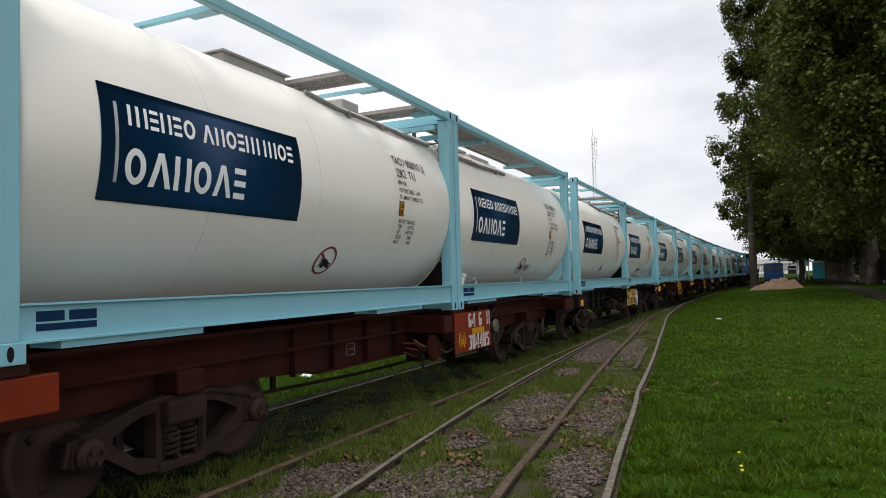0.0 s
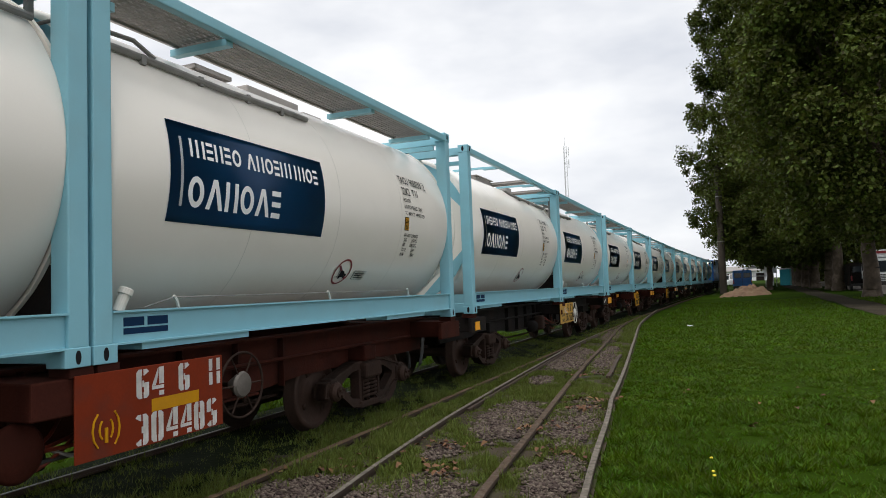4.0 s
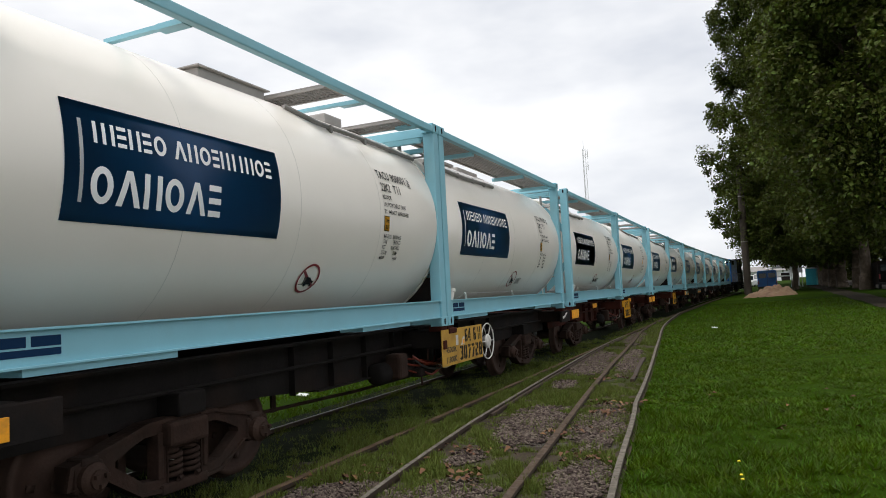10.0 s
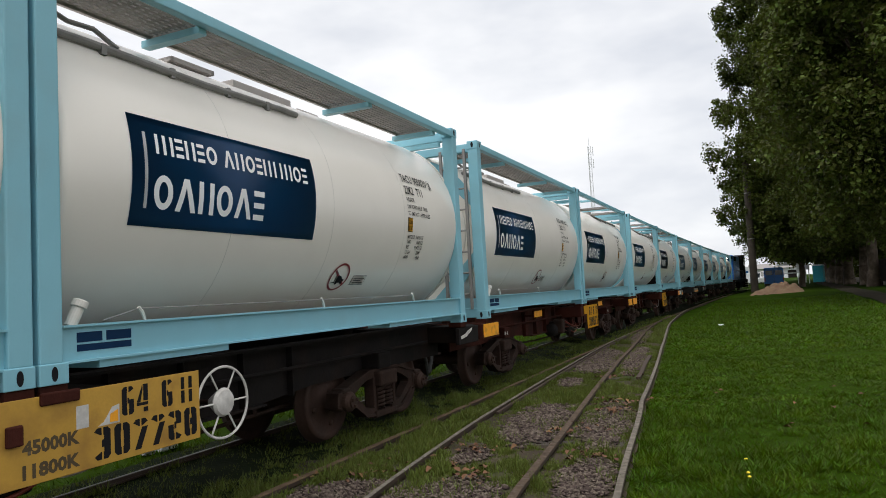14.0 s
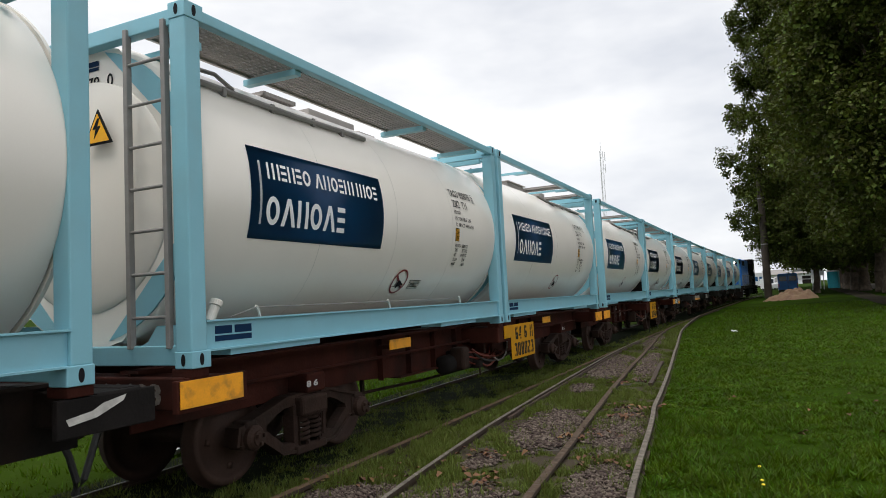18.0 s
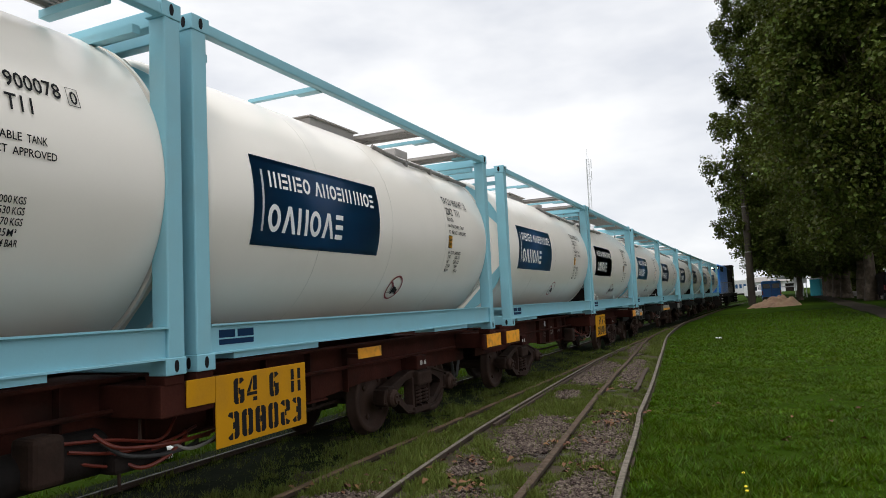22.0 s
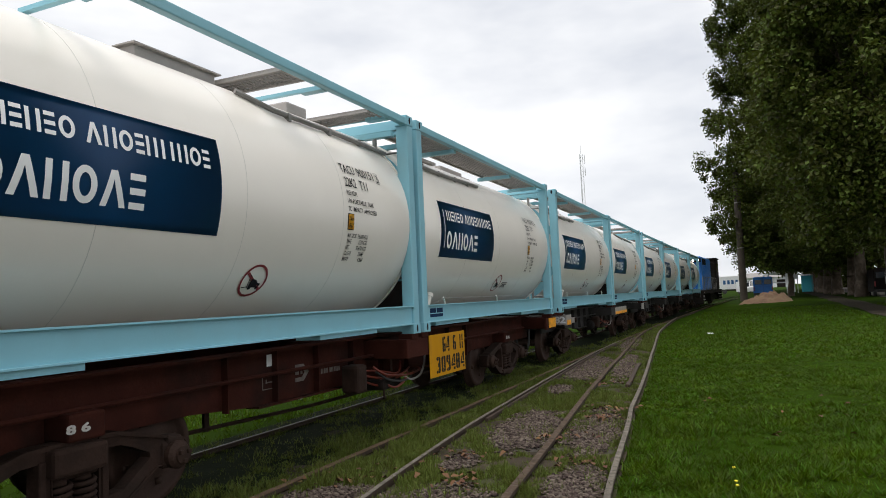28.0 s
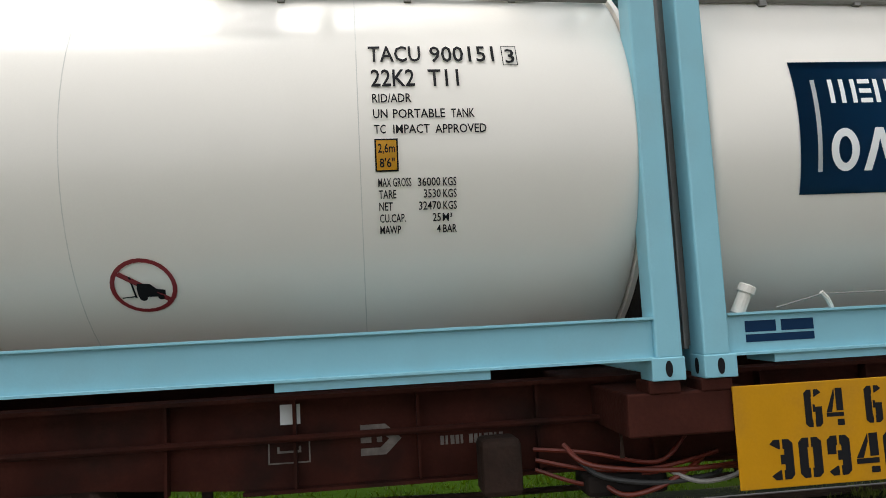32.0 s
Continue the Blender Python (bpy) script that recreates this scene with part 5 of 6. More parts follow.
def motions():
    """The train rolls past the camera, its wheels turning."""
    times = [t for t, s in RUN]
    fine = []
    for a, b in zip(times, times[1:]):
        n = max(1, int(math.ceil((b - a) / 0.35)))
        fine += [a + (b - a) * k / n for k in range(n)]
    fine.append(times[-1])
    for ob, mid, reach, on in TRAIN:
        walk(ob, [(t, vehicle_pose(mid + run_at(t), reach) @ on) for t in fine])
    for w in AXLES:
        at = w.matrix_basis.translation.copy()
        walk(w, [(t, pose(at.x, at.y, at.z, math.degrees(run_at(t) / WHEEL_R), 0, 0)) for t in fine])


# ---- trees ----
def tree_mesh(name, seed, height, radius, leaves, low=0.14, leaf=0.30, girth=0.016):
    """Trunk and limbs in one mesh, the crown of separate leaf clumps in another."""
    rnd = random.Random(seed)
    wood = bmesh.new()
    tr = girth * height

    def limb(p, q, r0, r1, n=7):
        a = []
        for k in range(4):
            t = k / 3
            w = Vector((rnd.uniform(-1, 1), rnd.uniform(-1, 1), 0)) * (0.04 * (q - p).length if 0 < k < 3 else 0)
            a.append(p.lerp(q, t) + w)
        rings = []
        for k, c in enumerate(a):
            d = (a[min(k + 1, 3)] - a[max(k - 1, 0)]).normalized()
            u = d.cross(Vector((0.3, 1, 0.1))).normalized()
            v = d.cross(u)
            r = r0 + (r1 - r0) * k / 3
            rings.append([wood.verts.new(c + r * (math.cos(2 * math.pi * j / n) * u + math.sin(2 * math.pi * j / n) * v)) for j in range(n)])
        for g, h in zip(rings, rings[1:]):
            for j in range(n):
                wood.faces.new((g[j], g[(j + 1) % n], h[(j + 1) % n], h[j]))
    fork = Vector((rnd.uniform(-0.5, 0.5), rnd.uniform(-0.5, 0.5), height * 0.2))
    limb(Vector((0, 0, -0.3)), Vector((0.02, 0, height * 0.02)), tr * 1.55, tr * 1.25, 12)
    limb(Vector((0.02, 0, height * 0.02)), Vector((0.1, 0, height * 0.07)), tr * 1.25, tr * 1.05, 12)
    limb(Vector((0.1, 0, height * 0.07)), fork, tr * 1.05, tr * 0.85, 10)
    ends = []
    for k in range(7):
        a = k * 2.4 + rnd.uniform(-0.4, 0.4)
        up = rnd.uniform(0.35, 0.85)
        q = fork + Vector((math.cos(a) * radius * (0.8 - up * 0.5), math.sin(a) * radius * (0.8 - up * 0.5), height * up * 0.72))
        limb(fork, q, tr * 0.45, tr * 0.08)
        for j in range(3):
            b = a + rnd.uniform(-0.9, 0.9)
            s = fork.lerp(q, rnd.uniform(0.45, 0.9))
            e = s + Vector((math.cos(b), math.sin(b), rnd.uniform(-0.2, 0.7))) * radius * 0.26
            limb(s, e, tr * 0.12, tr * 0.03, 5)
            ends.append(e)
        ends.append(q)
    trunk = mesh_of(wood, BARK, "trunk", True)
    # crown: bunches of leaves on a lumpy shell and inside it
    gen = np.random.default_rng(seed)
    bunches = []
    for k in range(165):
        z = gen.uniform(low, 1.0)
        wide = radius * (0.60 + 0.40 * math.sin(math.pi * min(1, max(0.0, (z - low) / (1 - low))) ** 0.75)) * gen.uniform(0.70, 1.0)
        if z > 0.85:
            wide *= max(0.15, 1 - (z - 0.85) * 5.2)
        a = gen.uniform(0, 2 * math.pi)
        rr = wide * math.sqrt(gen.uniform(0.30, 1.0))
        size = gen.uniform(0.12, 0.24) * radius
        for j in range(11):
            d = gen.normal(size=3)
            d = d / np.linalg.norm(d) * size * gen.uniform(0.5, 1.0)
            bunches.append((rr * math.cos(a) + d[0] * 1.2, rr * math.sin(a) + d[1] * 1.2, z * height + d[2] * 1.05, gen.uniform(0.05, 0.11) * radius))
    bunches = np.array(bunches)
    pick = gen.integers(0, len(bunches), leaves)
    d = gen.normal(size=(leaves, 3))
    d /= np.linalg.norm(d, axis=1)[:, None]
    c = bunches[pick, :3] + d * bunches[pick, 3:4] * gen.uniform(0.35, 1.15, (leaves, 1)) * np.array([1.1, 1.1, 1.0])
    n = 0.7 * gen.normal(size=(leaves, 3)) + d + np.array([0, 0, 0.6])
    n /= np.linalg.norm(n, axis=1)[:, None]
    u = np.cross(n, gen.normal(size=(leaves, 3)))
    u /= np.linalg.norm(u, axis=1)[:, None]
    v = np.cross(n, u)
    s = leaf * gen.uniform(0.6, 1.35, (leaves, 1))
    quad = np.stack([c - u * s * 0.55, c - v * s * 0.45 + n * s * 0.12, c + u * s * 0.55, c + v * s * 0.45 + n * s * 0.12], 1).reshape(-1, 3)
    me = bpy.data.meshes.new("crown")
    me.from_pydata(quad.tolist(), [], np.arange(leaves * 4).reshape(-1, 4).tolist())
    me.materials.append(LEAF)
    return trunk, me


BIG_A = tree_mesh("plane_tree", 3, 34, 10.5, 130000, 0.16, 0.27)
BIG_B = tree_mesh("plane_tree", 11, 32, 10.0, 150000, 0.17, 0.26)
BIG_C = tree_mesh("plane_tree", 29, 42, 9.0, 190000, 0.09, 0.23, 0.006)
FAR_A = tree_mesh("plane_tree", 41, 33, 10.0, 36000, 0.13, 0.56)


def tree(x, y, turn, meshes, scale=1.0, label="tall dark-leaved plane tree with mottled bark at the lawn's edge", sink=0.0):
    t = thing("plane_tree", label, "tree", "row of plane trees")
    z = -0.1 + rise(x, y) - sink
    t.matrix_basis = pose(x, y, z, 0, 0, turn) @ Matrix.Scale(scale, 4)
    shared("trunk", meshes[0], t)
    shared("crown", meshes[1], t)
    return t


tree(3.8, 78, 20, BIG_C, 0.9)
tree(7.9, 39.5, 110, BIG_B, 0.80)
tree(8.0, 48.8, 300, BIG_A, 0.74)
tree(8.5, 66.5, 45, BIG_B, 0.78)
tree(8.6, 72.0, 140, BIG_A, 0.72)
tree(8.0, 78.5, 170, FAR_A, 0.80)
tree(7.9, 85.0, 250, FAR_A, 0.85)
tree(7.9, 93.0, 290, FAR_A, 0.90)
tree(8.3, 100.0, 80, FAR_A, 0.95)
tree(8.6, 108.0, 130, FAR_A, 0.9)
tree(8.8, 116.0, 10, FAR_A, 0.9)
tree(8.6, 128.0, 200, FAR_A, 0.9)
tree(14.5, 96, 33, FAR_A, 0.95)
tree(21.0, 92, 160, FAR_A, 1.0)


for tx, ty, ts in ((24, 122, 0.55), (31, 112, 0.6), (18.5, 140, 0.55), (39, 118, 0.65), (14.5, 148, 0.5), (47, 110, 0.7), (27, 104, 0.5)):
    tree(tx, ty, tx * 31, FAR_A, ts, "low dark tree at the back of the yard", 2.3)


# ---- things between the trees and the line ----
def tall_pole():
    p = thing("utility_pole", "thick dark weathered pole standing behind a sand mound", "pole")
    bm = lathe(bmesh.new(), [(0.37, -0.5), (0.35, 0.0), (0.32, 6.0), (0.29, 13.0)], "z", 20)
    part("shaft", bm, material("weathered_timber", (0.055, 0.043, 0.032), rough=0.9, var=0.3, scale=1.2, bump=0.03), p, smooth=True)
    for z in (5.0, 9.5):
        part("steel_band", lathe(bmesh.new(), [(0.26, z), (0.345 - z * 0.003, z), (0.345 - z * 0.003, z + 0.12), (0.26, z + 0.12)], "z", 20), STEEL, p)
    p.matrix_basis = pose(-0.55, 74, 0.15, 0, 0.2, 0)


tall_pole()


def sand_mound():
    bm = bmesh.new()
    n, m = 56, 20
    rings = []
    for j in range(m + 1):
        r = j / m
        ring = []
        for k in range(n):
            a = 2 * math.pi * k / n
            rr = r * (1 + 0.16 * noise.noise((math.cos(a) * 1.5, math.sin(a) * 1.5, 1)))
            h = 0.80 * (1 - r * r) ** 1.2 * (1 + 0.6 * noise.noise((rr * 3 * math.cos(a), rr * 3 * math.sin(a), 4))) + 0.20 * noise.noise((rr * 9 * math.cos(a), rr * 9 * math.sin(a), 2)) - 0.05
            ring.append(bm.verts.new((2.5 * rr * math.cos(a) + 0.3 * (1 - r), 1.8 * rr * math.sin(a), max(-0.2, h))))
        rings.append(ring)
    for g, h in zip(rings, rings[1:]):
        for k in range(n):
            bm.faces.new((g[k], g[(k + 1) % n], h[(k + 1) % n], h[k]))
    s = part("sand_mound", bm, material("pale_sand", (0.175, 0.108, 0.068), rough=0.95, var=0.25, scale=1.5, fine=14, bump=0.08, dirt=(0.10, 0.10, 0.04), dirt_amount=0.5), smooth=True)
    s.matrix_basis = pose(1.35, 62, 0.02) @ Matrix.Diagonal((0.86, 0.85, 1.0, 1.0))
    tagged(s, "low heap of pale brown sand on the lawn", "sand mound")


sand_mound()
BLUEPAINT = material("bright_blue_paint", (0.018, 0.165, 0.54), rough=0.35, var=0.08, scale=1.5, bump=0.004)
GLASS = material("dark_glazing", (0.02, 0.025, 0.03), rough=0.1, var=0.1, bump=0)
SHEET = material("white_sheet_metal", (0.70, 0.71, 0.72), rough=0.5, var=0.08, bump=0.004)


def van(x, y, turn, mat, label):
    v = thing("van", label, "van")
    bm = prism(bmesh.new(), [(-2.4, 0.35), (2.4, 0.35), (2.45, 1.05), (1.75, 1.25), (1.25, 2.15), (-2.4, 2.25)], "x", -0.95, 0.95)
    bmesh.ops.bevel(bm, geom=bm.edges[:], offset=0.07, segments=2, affect="EDGES")
    part("body", bm, mat, v)
    part("rear_door_seam", boxed(-0.01, 0.01, -2.485, -2.47, 0.5, 2.1), RUBBER, v)
    for s in (1, -1):
        part("rear_window", boxed(*sorted((s * 0.12, s * 0.8)), -2.49, -2.472, 1.45, 1.95, 0.01), GLASS, v)
        part("tail_lamp", boxed(*sorted((s * 0.84, s * 0.94)), -2.49, -2.46, 0.8, 1.2), RED, v)
        for yy in (-1.5, 1.5):
            part("wheel", lathe(bmesh.new(), [(0.1, s * 0.72), (0.33, s * 0.73), (0.34, s * 0.9), (0.2, s * 0.93), (0.05, s * 0.92)], "x", 20, (0, yy, 0.33)), RUBBER, v)
    part("bumper", boxed(-0.95, 0.95, -2.55, -2.4, 0.35, 0.55, 0.03), RUBBER, v)
    part("windscreen", prism(bmesh.new(), [(1.80, 1.28), (1.34, 2.08), (1.31, 2.07), (1.75, 1.28)], "x", -0.8, 0.8), GLASS, v)
    v.matrix_basis = pose(x, y, -0.1 + rise(x, y), 0, 0, turn)


van(1.35, 84, 0, BLUEPAINT, "bright blue van parked beyond the sand heap")


def toilet_cabin():
    t = thing("portable_toilet", "turquoise portable toilet cabin with a pale roof", "toilet cabin")
    TQ = material("turquoise_plastic", (0.03, 0.36, 0.44), rough=0.45, var=0.08, bump=0.004)
    part("shell", boxed(-0.58, 0.58, -0.58, 0.58, 0.08, 2.12, 0.03), TQ, t)
    part("door", boxed(-0.42, 0.42, -0.605, -0.58, 0.18, 1.98, 0.008), TQ, t)
    part("roof", prism(bmesh.new(), [(-0.62, 2.10), (0.62, 2.10), (0.5, 2.27), (-0.5, 2.27)], "y", -0.62, 0.62), SHEET, t)
    part("skid", boxed(-0.55, 0.55, -0.55, 0.55, 0.0, 0.09), RUBBER, t)
    t.matrix_basis = pose(6.7, 98, -0.1 + rise(6.7, 98), 0, 0, -14)


toilet_cabin()


def shelter():
    s = thing("open_shelter", "small open shelter on white posts by the path", "shelter")
    for x in (-1.6, 1.6):
        for y in (-1.0, 1.0):
            part("post", boxed(x - 0.09, x + 0.09, y - 0.09, y + 0.09, 0, 2.5), SHEET, s)
    part("roof", prism(bmesh.new(), [(-2.0, 2.45), (2.0, 2.45), (0, 3.1)], "y", -1.4, 1.4), SHEET, s)
    part("cross_beam", boxed(-1.6, 1.6, -1.08, -0.92, 1.3, 1.45), SHEET, s)
    s.matrix_basis = pose(3.7, 104, -0.1 + rise(3.7, 104), 0, 0, 15)
    n = thing("notice_board", "white notice board on two posts", "sign")
    part("board", boxed(-0.7, 0.7, -0.03, 0.03, 1.7, 2.4), SHEET, n)
    for x in (-0.6, 0.6):
        part("post", boxed(x - 0.05, x + 0.05, -0.05, 0.05, 0, 2.6), SHEET, n)
    n.matrix_basis = pose(4.9, 96, -0.1 + rise(4.9, 96))


shelter()


def lattice_mast():
    m = thing("lattice_mast", "slender pale lattice radio mast behind the train", "mast")
    h, w = 36.0, 0.55
    corners = [(w, 0), (-w / 2, w * 0.87), (-w / 2, -w * 0.87)]
    for cx, cy in corners:
        part("leg", tubed([(cx, cy, 0), (cx * 0.75, cy * 0.75, h)], 0.07, 6), SHEET, m)
    bm = bmesh.new()
    for k in range(30):
        z0, z1 = h * k / 30, h * (k + 1) / 30
        for i in range(3):
            a, b = corners[i], corners[(i + 1) % 3]
            s = 1 - 0.25 * k / 30
            tube(bm, [(a[0] * s, a[1] * s, z0), (b[0] * s, b[1] * s, z1)], 0.03, 4)
    part("bracing", bm, SHEET, m)
    for z in (h - 2.5, h - 5.5):
        part("antenna", tubed([(0.9, 0, z), (0.9, 0, z + 2.2)], 0.10, 6), SHEET, m)
        part("antenna_arm", tubed([(0, 0, z + 1), (0.9, 0, z + 1)], 0.05, 6), SHEET, m)
    part("top_rod", tubed([(0, 0, h), (0, 0, h + 2.4)], 0.05, 6), SHEET, m)
    m.matrix_basis = pose(-36.2, 170, 0)


lattice_mast()


# ---- locomotive ----
def locomotive():
    L = thing("diesel_locomotive", "blue diesel locomotive with its headlight lit, pushing the tank train", "locomotive")
    NOSE = 8.8
    part("frame", boxed(-1.35, 1.35, -NOSE, NOSE, 1.02, 1.28, 0.02), BLACKIRON, L)
    hood = part("long_hood", boxed(-1.28, 1.28, -NOSE + 0.35, -1.2, 1.28, 3.75, 0.12), BLUEPAINT, L, "bright blue engine hood")
    for k in range(6):
        y = -NOSE + 1.4 + k * 0.95
        part("side_door", boxed(1.275, 1.295, y, y + 0.8, 1.45, 3.1, 0.01), BLUEPAINT, hood)
    for k in range(3):
        part("radiator_grille", boxed(1.28, 1.30, -NOSE + 1.0 + k * 0.9, -NOSE + 1.7 + k * 0.9, 3.15, 3.6, 0.01), BLACKIRON, hood)
    mid = part("middle_hood", boxed(-1.24, 1.24, -1.2, 3.4, 1.28, 3.62, 0.12), BLACKIRON, L, "dark engine hood with louvred doors")
    for k in range(4):
        part("side_door", boxed(1.235, 1.255, -0.9 + k * 1.05, -0.02 + k * 1.05, 1.45, 3.1, 0.01), BLACKIRON, mid)
    cab = part("cab", boxed(-1.35, 1.35, 3.4, 6.2, 1.28, 3.95, 0.10), BLACKIRON, L, "dark blue-black driver's cab")
    part("cab_roof", boxed(-1.42, 1.42, 3.3, 6.3, 3.93, 4.03, 0.03), BLACKIRON, L)
    for y0, y1 in ((3.75, 4.6), (4.9, 5.8)):
        part("cab_window", boxed(1.34, 1.362, y0, y1, 2.75, 3.55, 0.01), GLASS, cab)
    part("short_hood", boxed(-0.95, 0.95, 6.2, NOSE - 0.5, 1.28, 2.9, 0.12), BLUEPAINT, L)
    part("exhaust", lathe(bmesh.new(), [(0.2, 3.7), (0.2, 4.05), (0.15, 4.05)], "z", 14, (0, -1.0, 0)), BLACKIRON, L)
    part("roof_fan", lathe(bmesh.new(), [(0.6, 3.7), (0.6, 3.85), (0.5, 3.87)], "z", 20, (0, -4.5, 0)), BLACKIRON, L)
    lamp_case = part("headlight_case", boxed(0.55, 1.25, -NOSE + 0.20, -NOSE + 0.40, 3.32, 3.64, 0.03), BLACKIRON, L)
    LIT = material("lit_headlight", (1.0, 0.93, 0.78), rough=0.2, var=0, bump=0, emission=5.0)
    for x in (0.74, 1.06):
        part("headlight", lathe(bmesh.new(), [(0.02, -NOSE + 0.185), (0.08, -NOSE + 0.19), (0.08, -NOSE + 0.21)], "y", 18, (x, 0, 3.46)), LIT, lamp_case, "lit white headlight")
    part("fuel_tank", boxed(-1.2, 1.2, -1.6, 1.9, 0.35, 1.0, 0.10), BLACKIRON, L)
    for s in (1, -1):
        bm = bmesh.new()
        for k in range(11):
            tube(bm, [(s * 1.3, -NOSE + 0.2 + k * 1.2, 1.28), (s * 1.3, -NOSE + 0.2 + k * 1.2, 2.25)], 0.02, 5)
        tube(bm, [(s * 1.3, -NOSE + 0.2, 2.25), (s * 1.3, 3.3, 2.25)], 0.022, 5)
        part("handrail", bm, STEEL, L)
        for sy in (1, -1):
            for k in range(4):
                part("step", boxed(*sorted((s * 1.05, s * 1.38)), *sorted((sy * (NOSE - 0.05), sy * (NOSE - 0.55))), 0.35 + 0.25 * k, 0.38 + 0.25 * k), STENCIL, L)
    for sy in (1, -1):
        y = sy * 5.6
        b = part("truck_frame", boxed(-0.95, 0.95, y - 1.9, y + 1.9, 0.45, 0.85, 0.05), BLACKIRON, L)
        for k in (-1.35, 0, 1.35):
            w = shared("wheelset", WHEELSET, b, pose(0, y + k, WHEEL_R))
            AXLES.append(w)
        part("pilot", boxed(-1.3, 1.3, *sorted((sy * NOSE, sy * (NOSE + 0.1))), 0.3, 1.25, 0.02), BLACKIRON, L)
        coupler(L, sy * (NOSE + 0.1), sy)
    return L


TRAIN.append((locomotive(), 88.05 + 12.2 + 9.7, 5.6, pose(0, 0, 0)))


# ---- far side ----
def far_buildings():
    w = thing("goods_shed", "long low white goods shed far down the line", "shed")
    part("wall", boxed(-9, 9, 0, 12, 0, 4.0), SHEET, w)
    part("roof", prism(bmesh.new(), [(-1, 4.0), (13, 4.0), (6, 6.0)], "x", -10, 10), STEEL, w)
    for k in range(3):
        part("doorway", boxed(-7.5 + k * 5.5, -4.5 + k * 5.5, -0.1, 0.05, 0, 3.0), BLACKIRON, w)
    w.matrix_basis = pose(6.5, 300, 0.4, 0, 0, 4)


far_buildings()


def shipping_container():
    c = thing("shipping_container", "white shipping container with dark plain bars, far down the line", "container")
    part("box", boxed(-3.0, 3.0, -1.2, 1.2, 0.9, 3.5, 0.03), SHEET, c)
    for k in range(4):
        part("side_mark", boxed(-1.2 + k * 0.75, -0.75 + k * 0.75, -1.22, -1.2, 1.9, 2.7), NAVY, c)
    part("trailer", boxed(-3.1, 3.1, -1.1, 1.1, 0.6, 0.9), BLACKIRON, c)
    for x in (-2.0, -1.0, 2.2):
        part("wheel", lathe(bmesh.new(), [(0.1, -1.15), (0.45, -1.12), (0.45, -0.85), (0.1, -0.82)], "y", 18, (x, 0, 0.45)), RUBBER, c)
    c.matrix_basis = pose(-3.6, 150, 0.0, 0, 0, 4)


shipping_container()


def yard_canopy():
    c = thing("yard_canopy", "long thin flat canopy roof on posts across the yard", "canopy")
    part("roof", boxed(-9, 9, -2.5, 2.5, 5.2, 5.7), STEEL, c)
    for k in range(5):
        part("post", boxed(-8 + 4 * k - 0.12, -8 + 4 * k + 0.12, -0.12, 0.12, 0, 5.2), STEEL, c)
    c.matrix_basis = pose(7.5, 150, 0.3)


yard_canopy()
van(-0.6, 140, 200, SHEET, "white van parked far down the yard")
van(1.2, 128, 170, SHEET, "white van parked by the yard canopy")
van(10.1, 67, 0, BLACKIRON, "dark van parked in the trees' shade")


def lorry(x, y, turn):
    """A cab-over lorry that faces the line, with a drop-side body behind the cab."""
    v = thing("lorry", "white lorry parked on the road behind the trees", "lorry")
    cab = prism(bmesh.new(), [(-1.0, 0.55), (0.72, 0.55), (0.80, 1.35), (0.55, 2.45), (-1.0, 2.55)], "x", -1.15, 1.15)
    bmesh.ops.bevel(cab, geom=cab.edges[:], offset=0.06, segments=2, affect="EDGES")
    cabin = part("cab", cab, SHEET, v)
    part("windscreen", prism(bmesh.new(), [(0.815, 1.42), (0.60, 2.28), (0.57, 2.28), (0.78, 1.42)], "x", -1.0, 1.0), GLASS, cabin)
    for k in range(4):
        part("grille_bar", boxed(-0.75, 0.75, 0.79, 0.83, 0.82 + 0.12 * k, 0.87 + 0.12 * k), RUBBER, cabin)
    part("bumper", boxed(-1.18, 1.18, 0.70, 0.92, 0.42, 0.72, 0.03), GREYFRAME, v)
    part("roof_box", boxed(-0.9, 0.9, -0.7, 0.2, 2.52, 3.15, 0.18), SHEET, v)
    part("red_board", boxed(-0.45, 0.45, 0.19, 0.23, 2.85, 3.05), RED, v)
    for sx in (1, -1):
        part("headlamp", boxed(*sorted((sx * 0.80, sx * 1.08)), 0.79, 0.835, 0.85, 1.02, 0.01), WHITE, v)
        part("mirror", boxed(*sorted((sx * 1.22, sx * 1.40)), 0.60, 0.68, 1.55, 2.05, 0.02), RUBBER, v)
        part("mirror_arm", tubed([(sx * 1.10, 0.55, 2.0), (sx * 1.30, 0.63, 1.98)], 0.02, 6), RUBBER, v)
        for yy in (0.05, -4.2):
            part("wheel", lathe(bmesh.new(), [(0.12, sx * 0.86), (0.46, sx * 0.87), (0.48, sx * 1.10), (0.28, sx * 1.13), (0.06, sx * 1.10)], "x", 22, (0, yy, 0.48)), RUBBER, v)
    part("load_bed", boxed(-1.2, 1.2, -6.4, -1.15, 0.95, 1.95, 0.03), SHEET, v)
    part("chassis", boxed(-0.45, 0.45, -6.3, 0.6, 0.55, 0.90), BLACKIRON, v)
    v.matrix_basis = pose(x, y, -0.1 + rise(x, y) + 0.03, 0, 0, turn)


lorry(11.0, 62.5, 176)


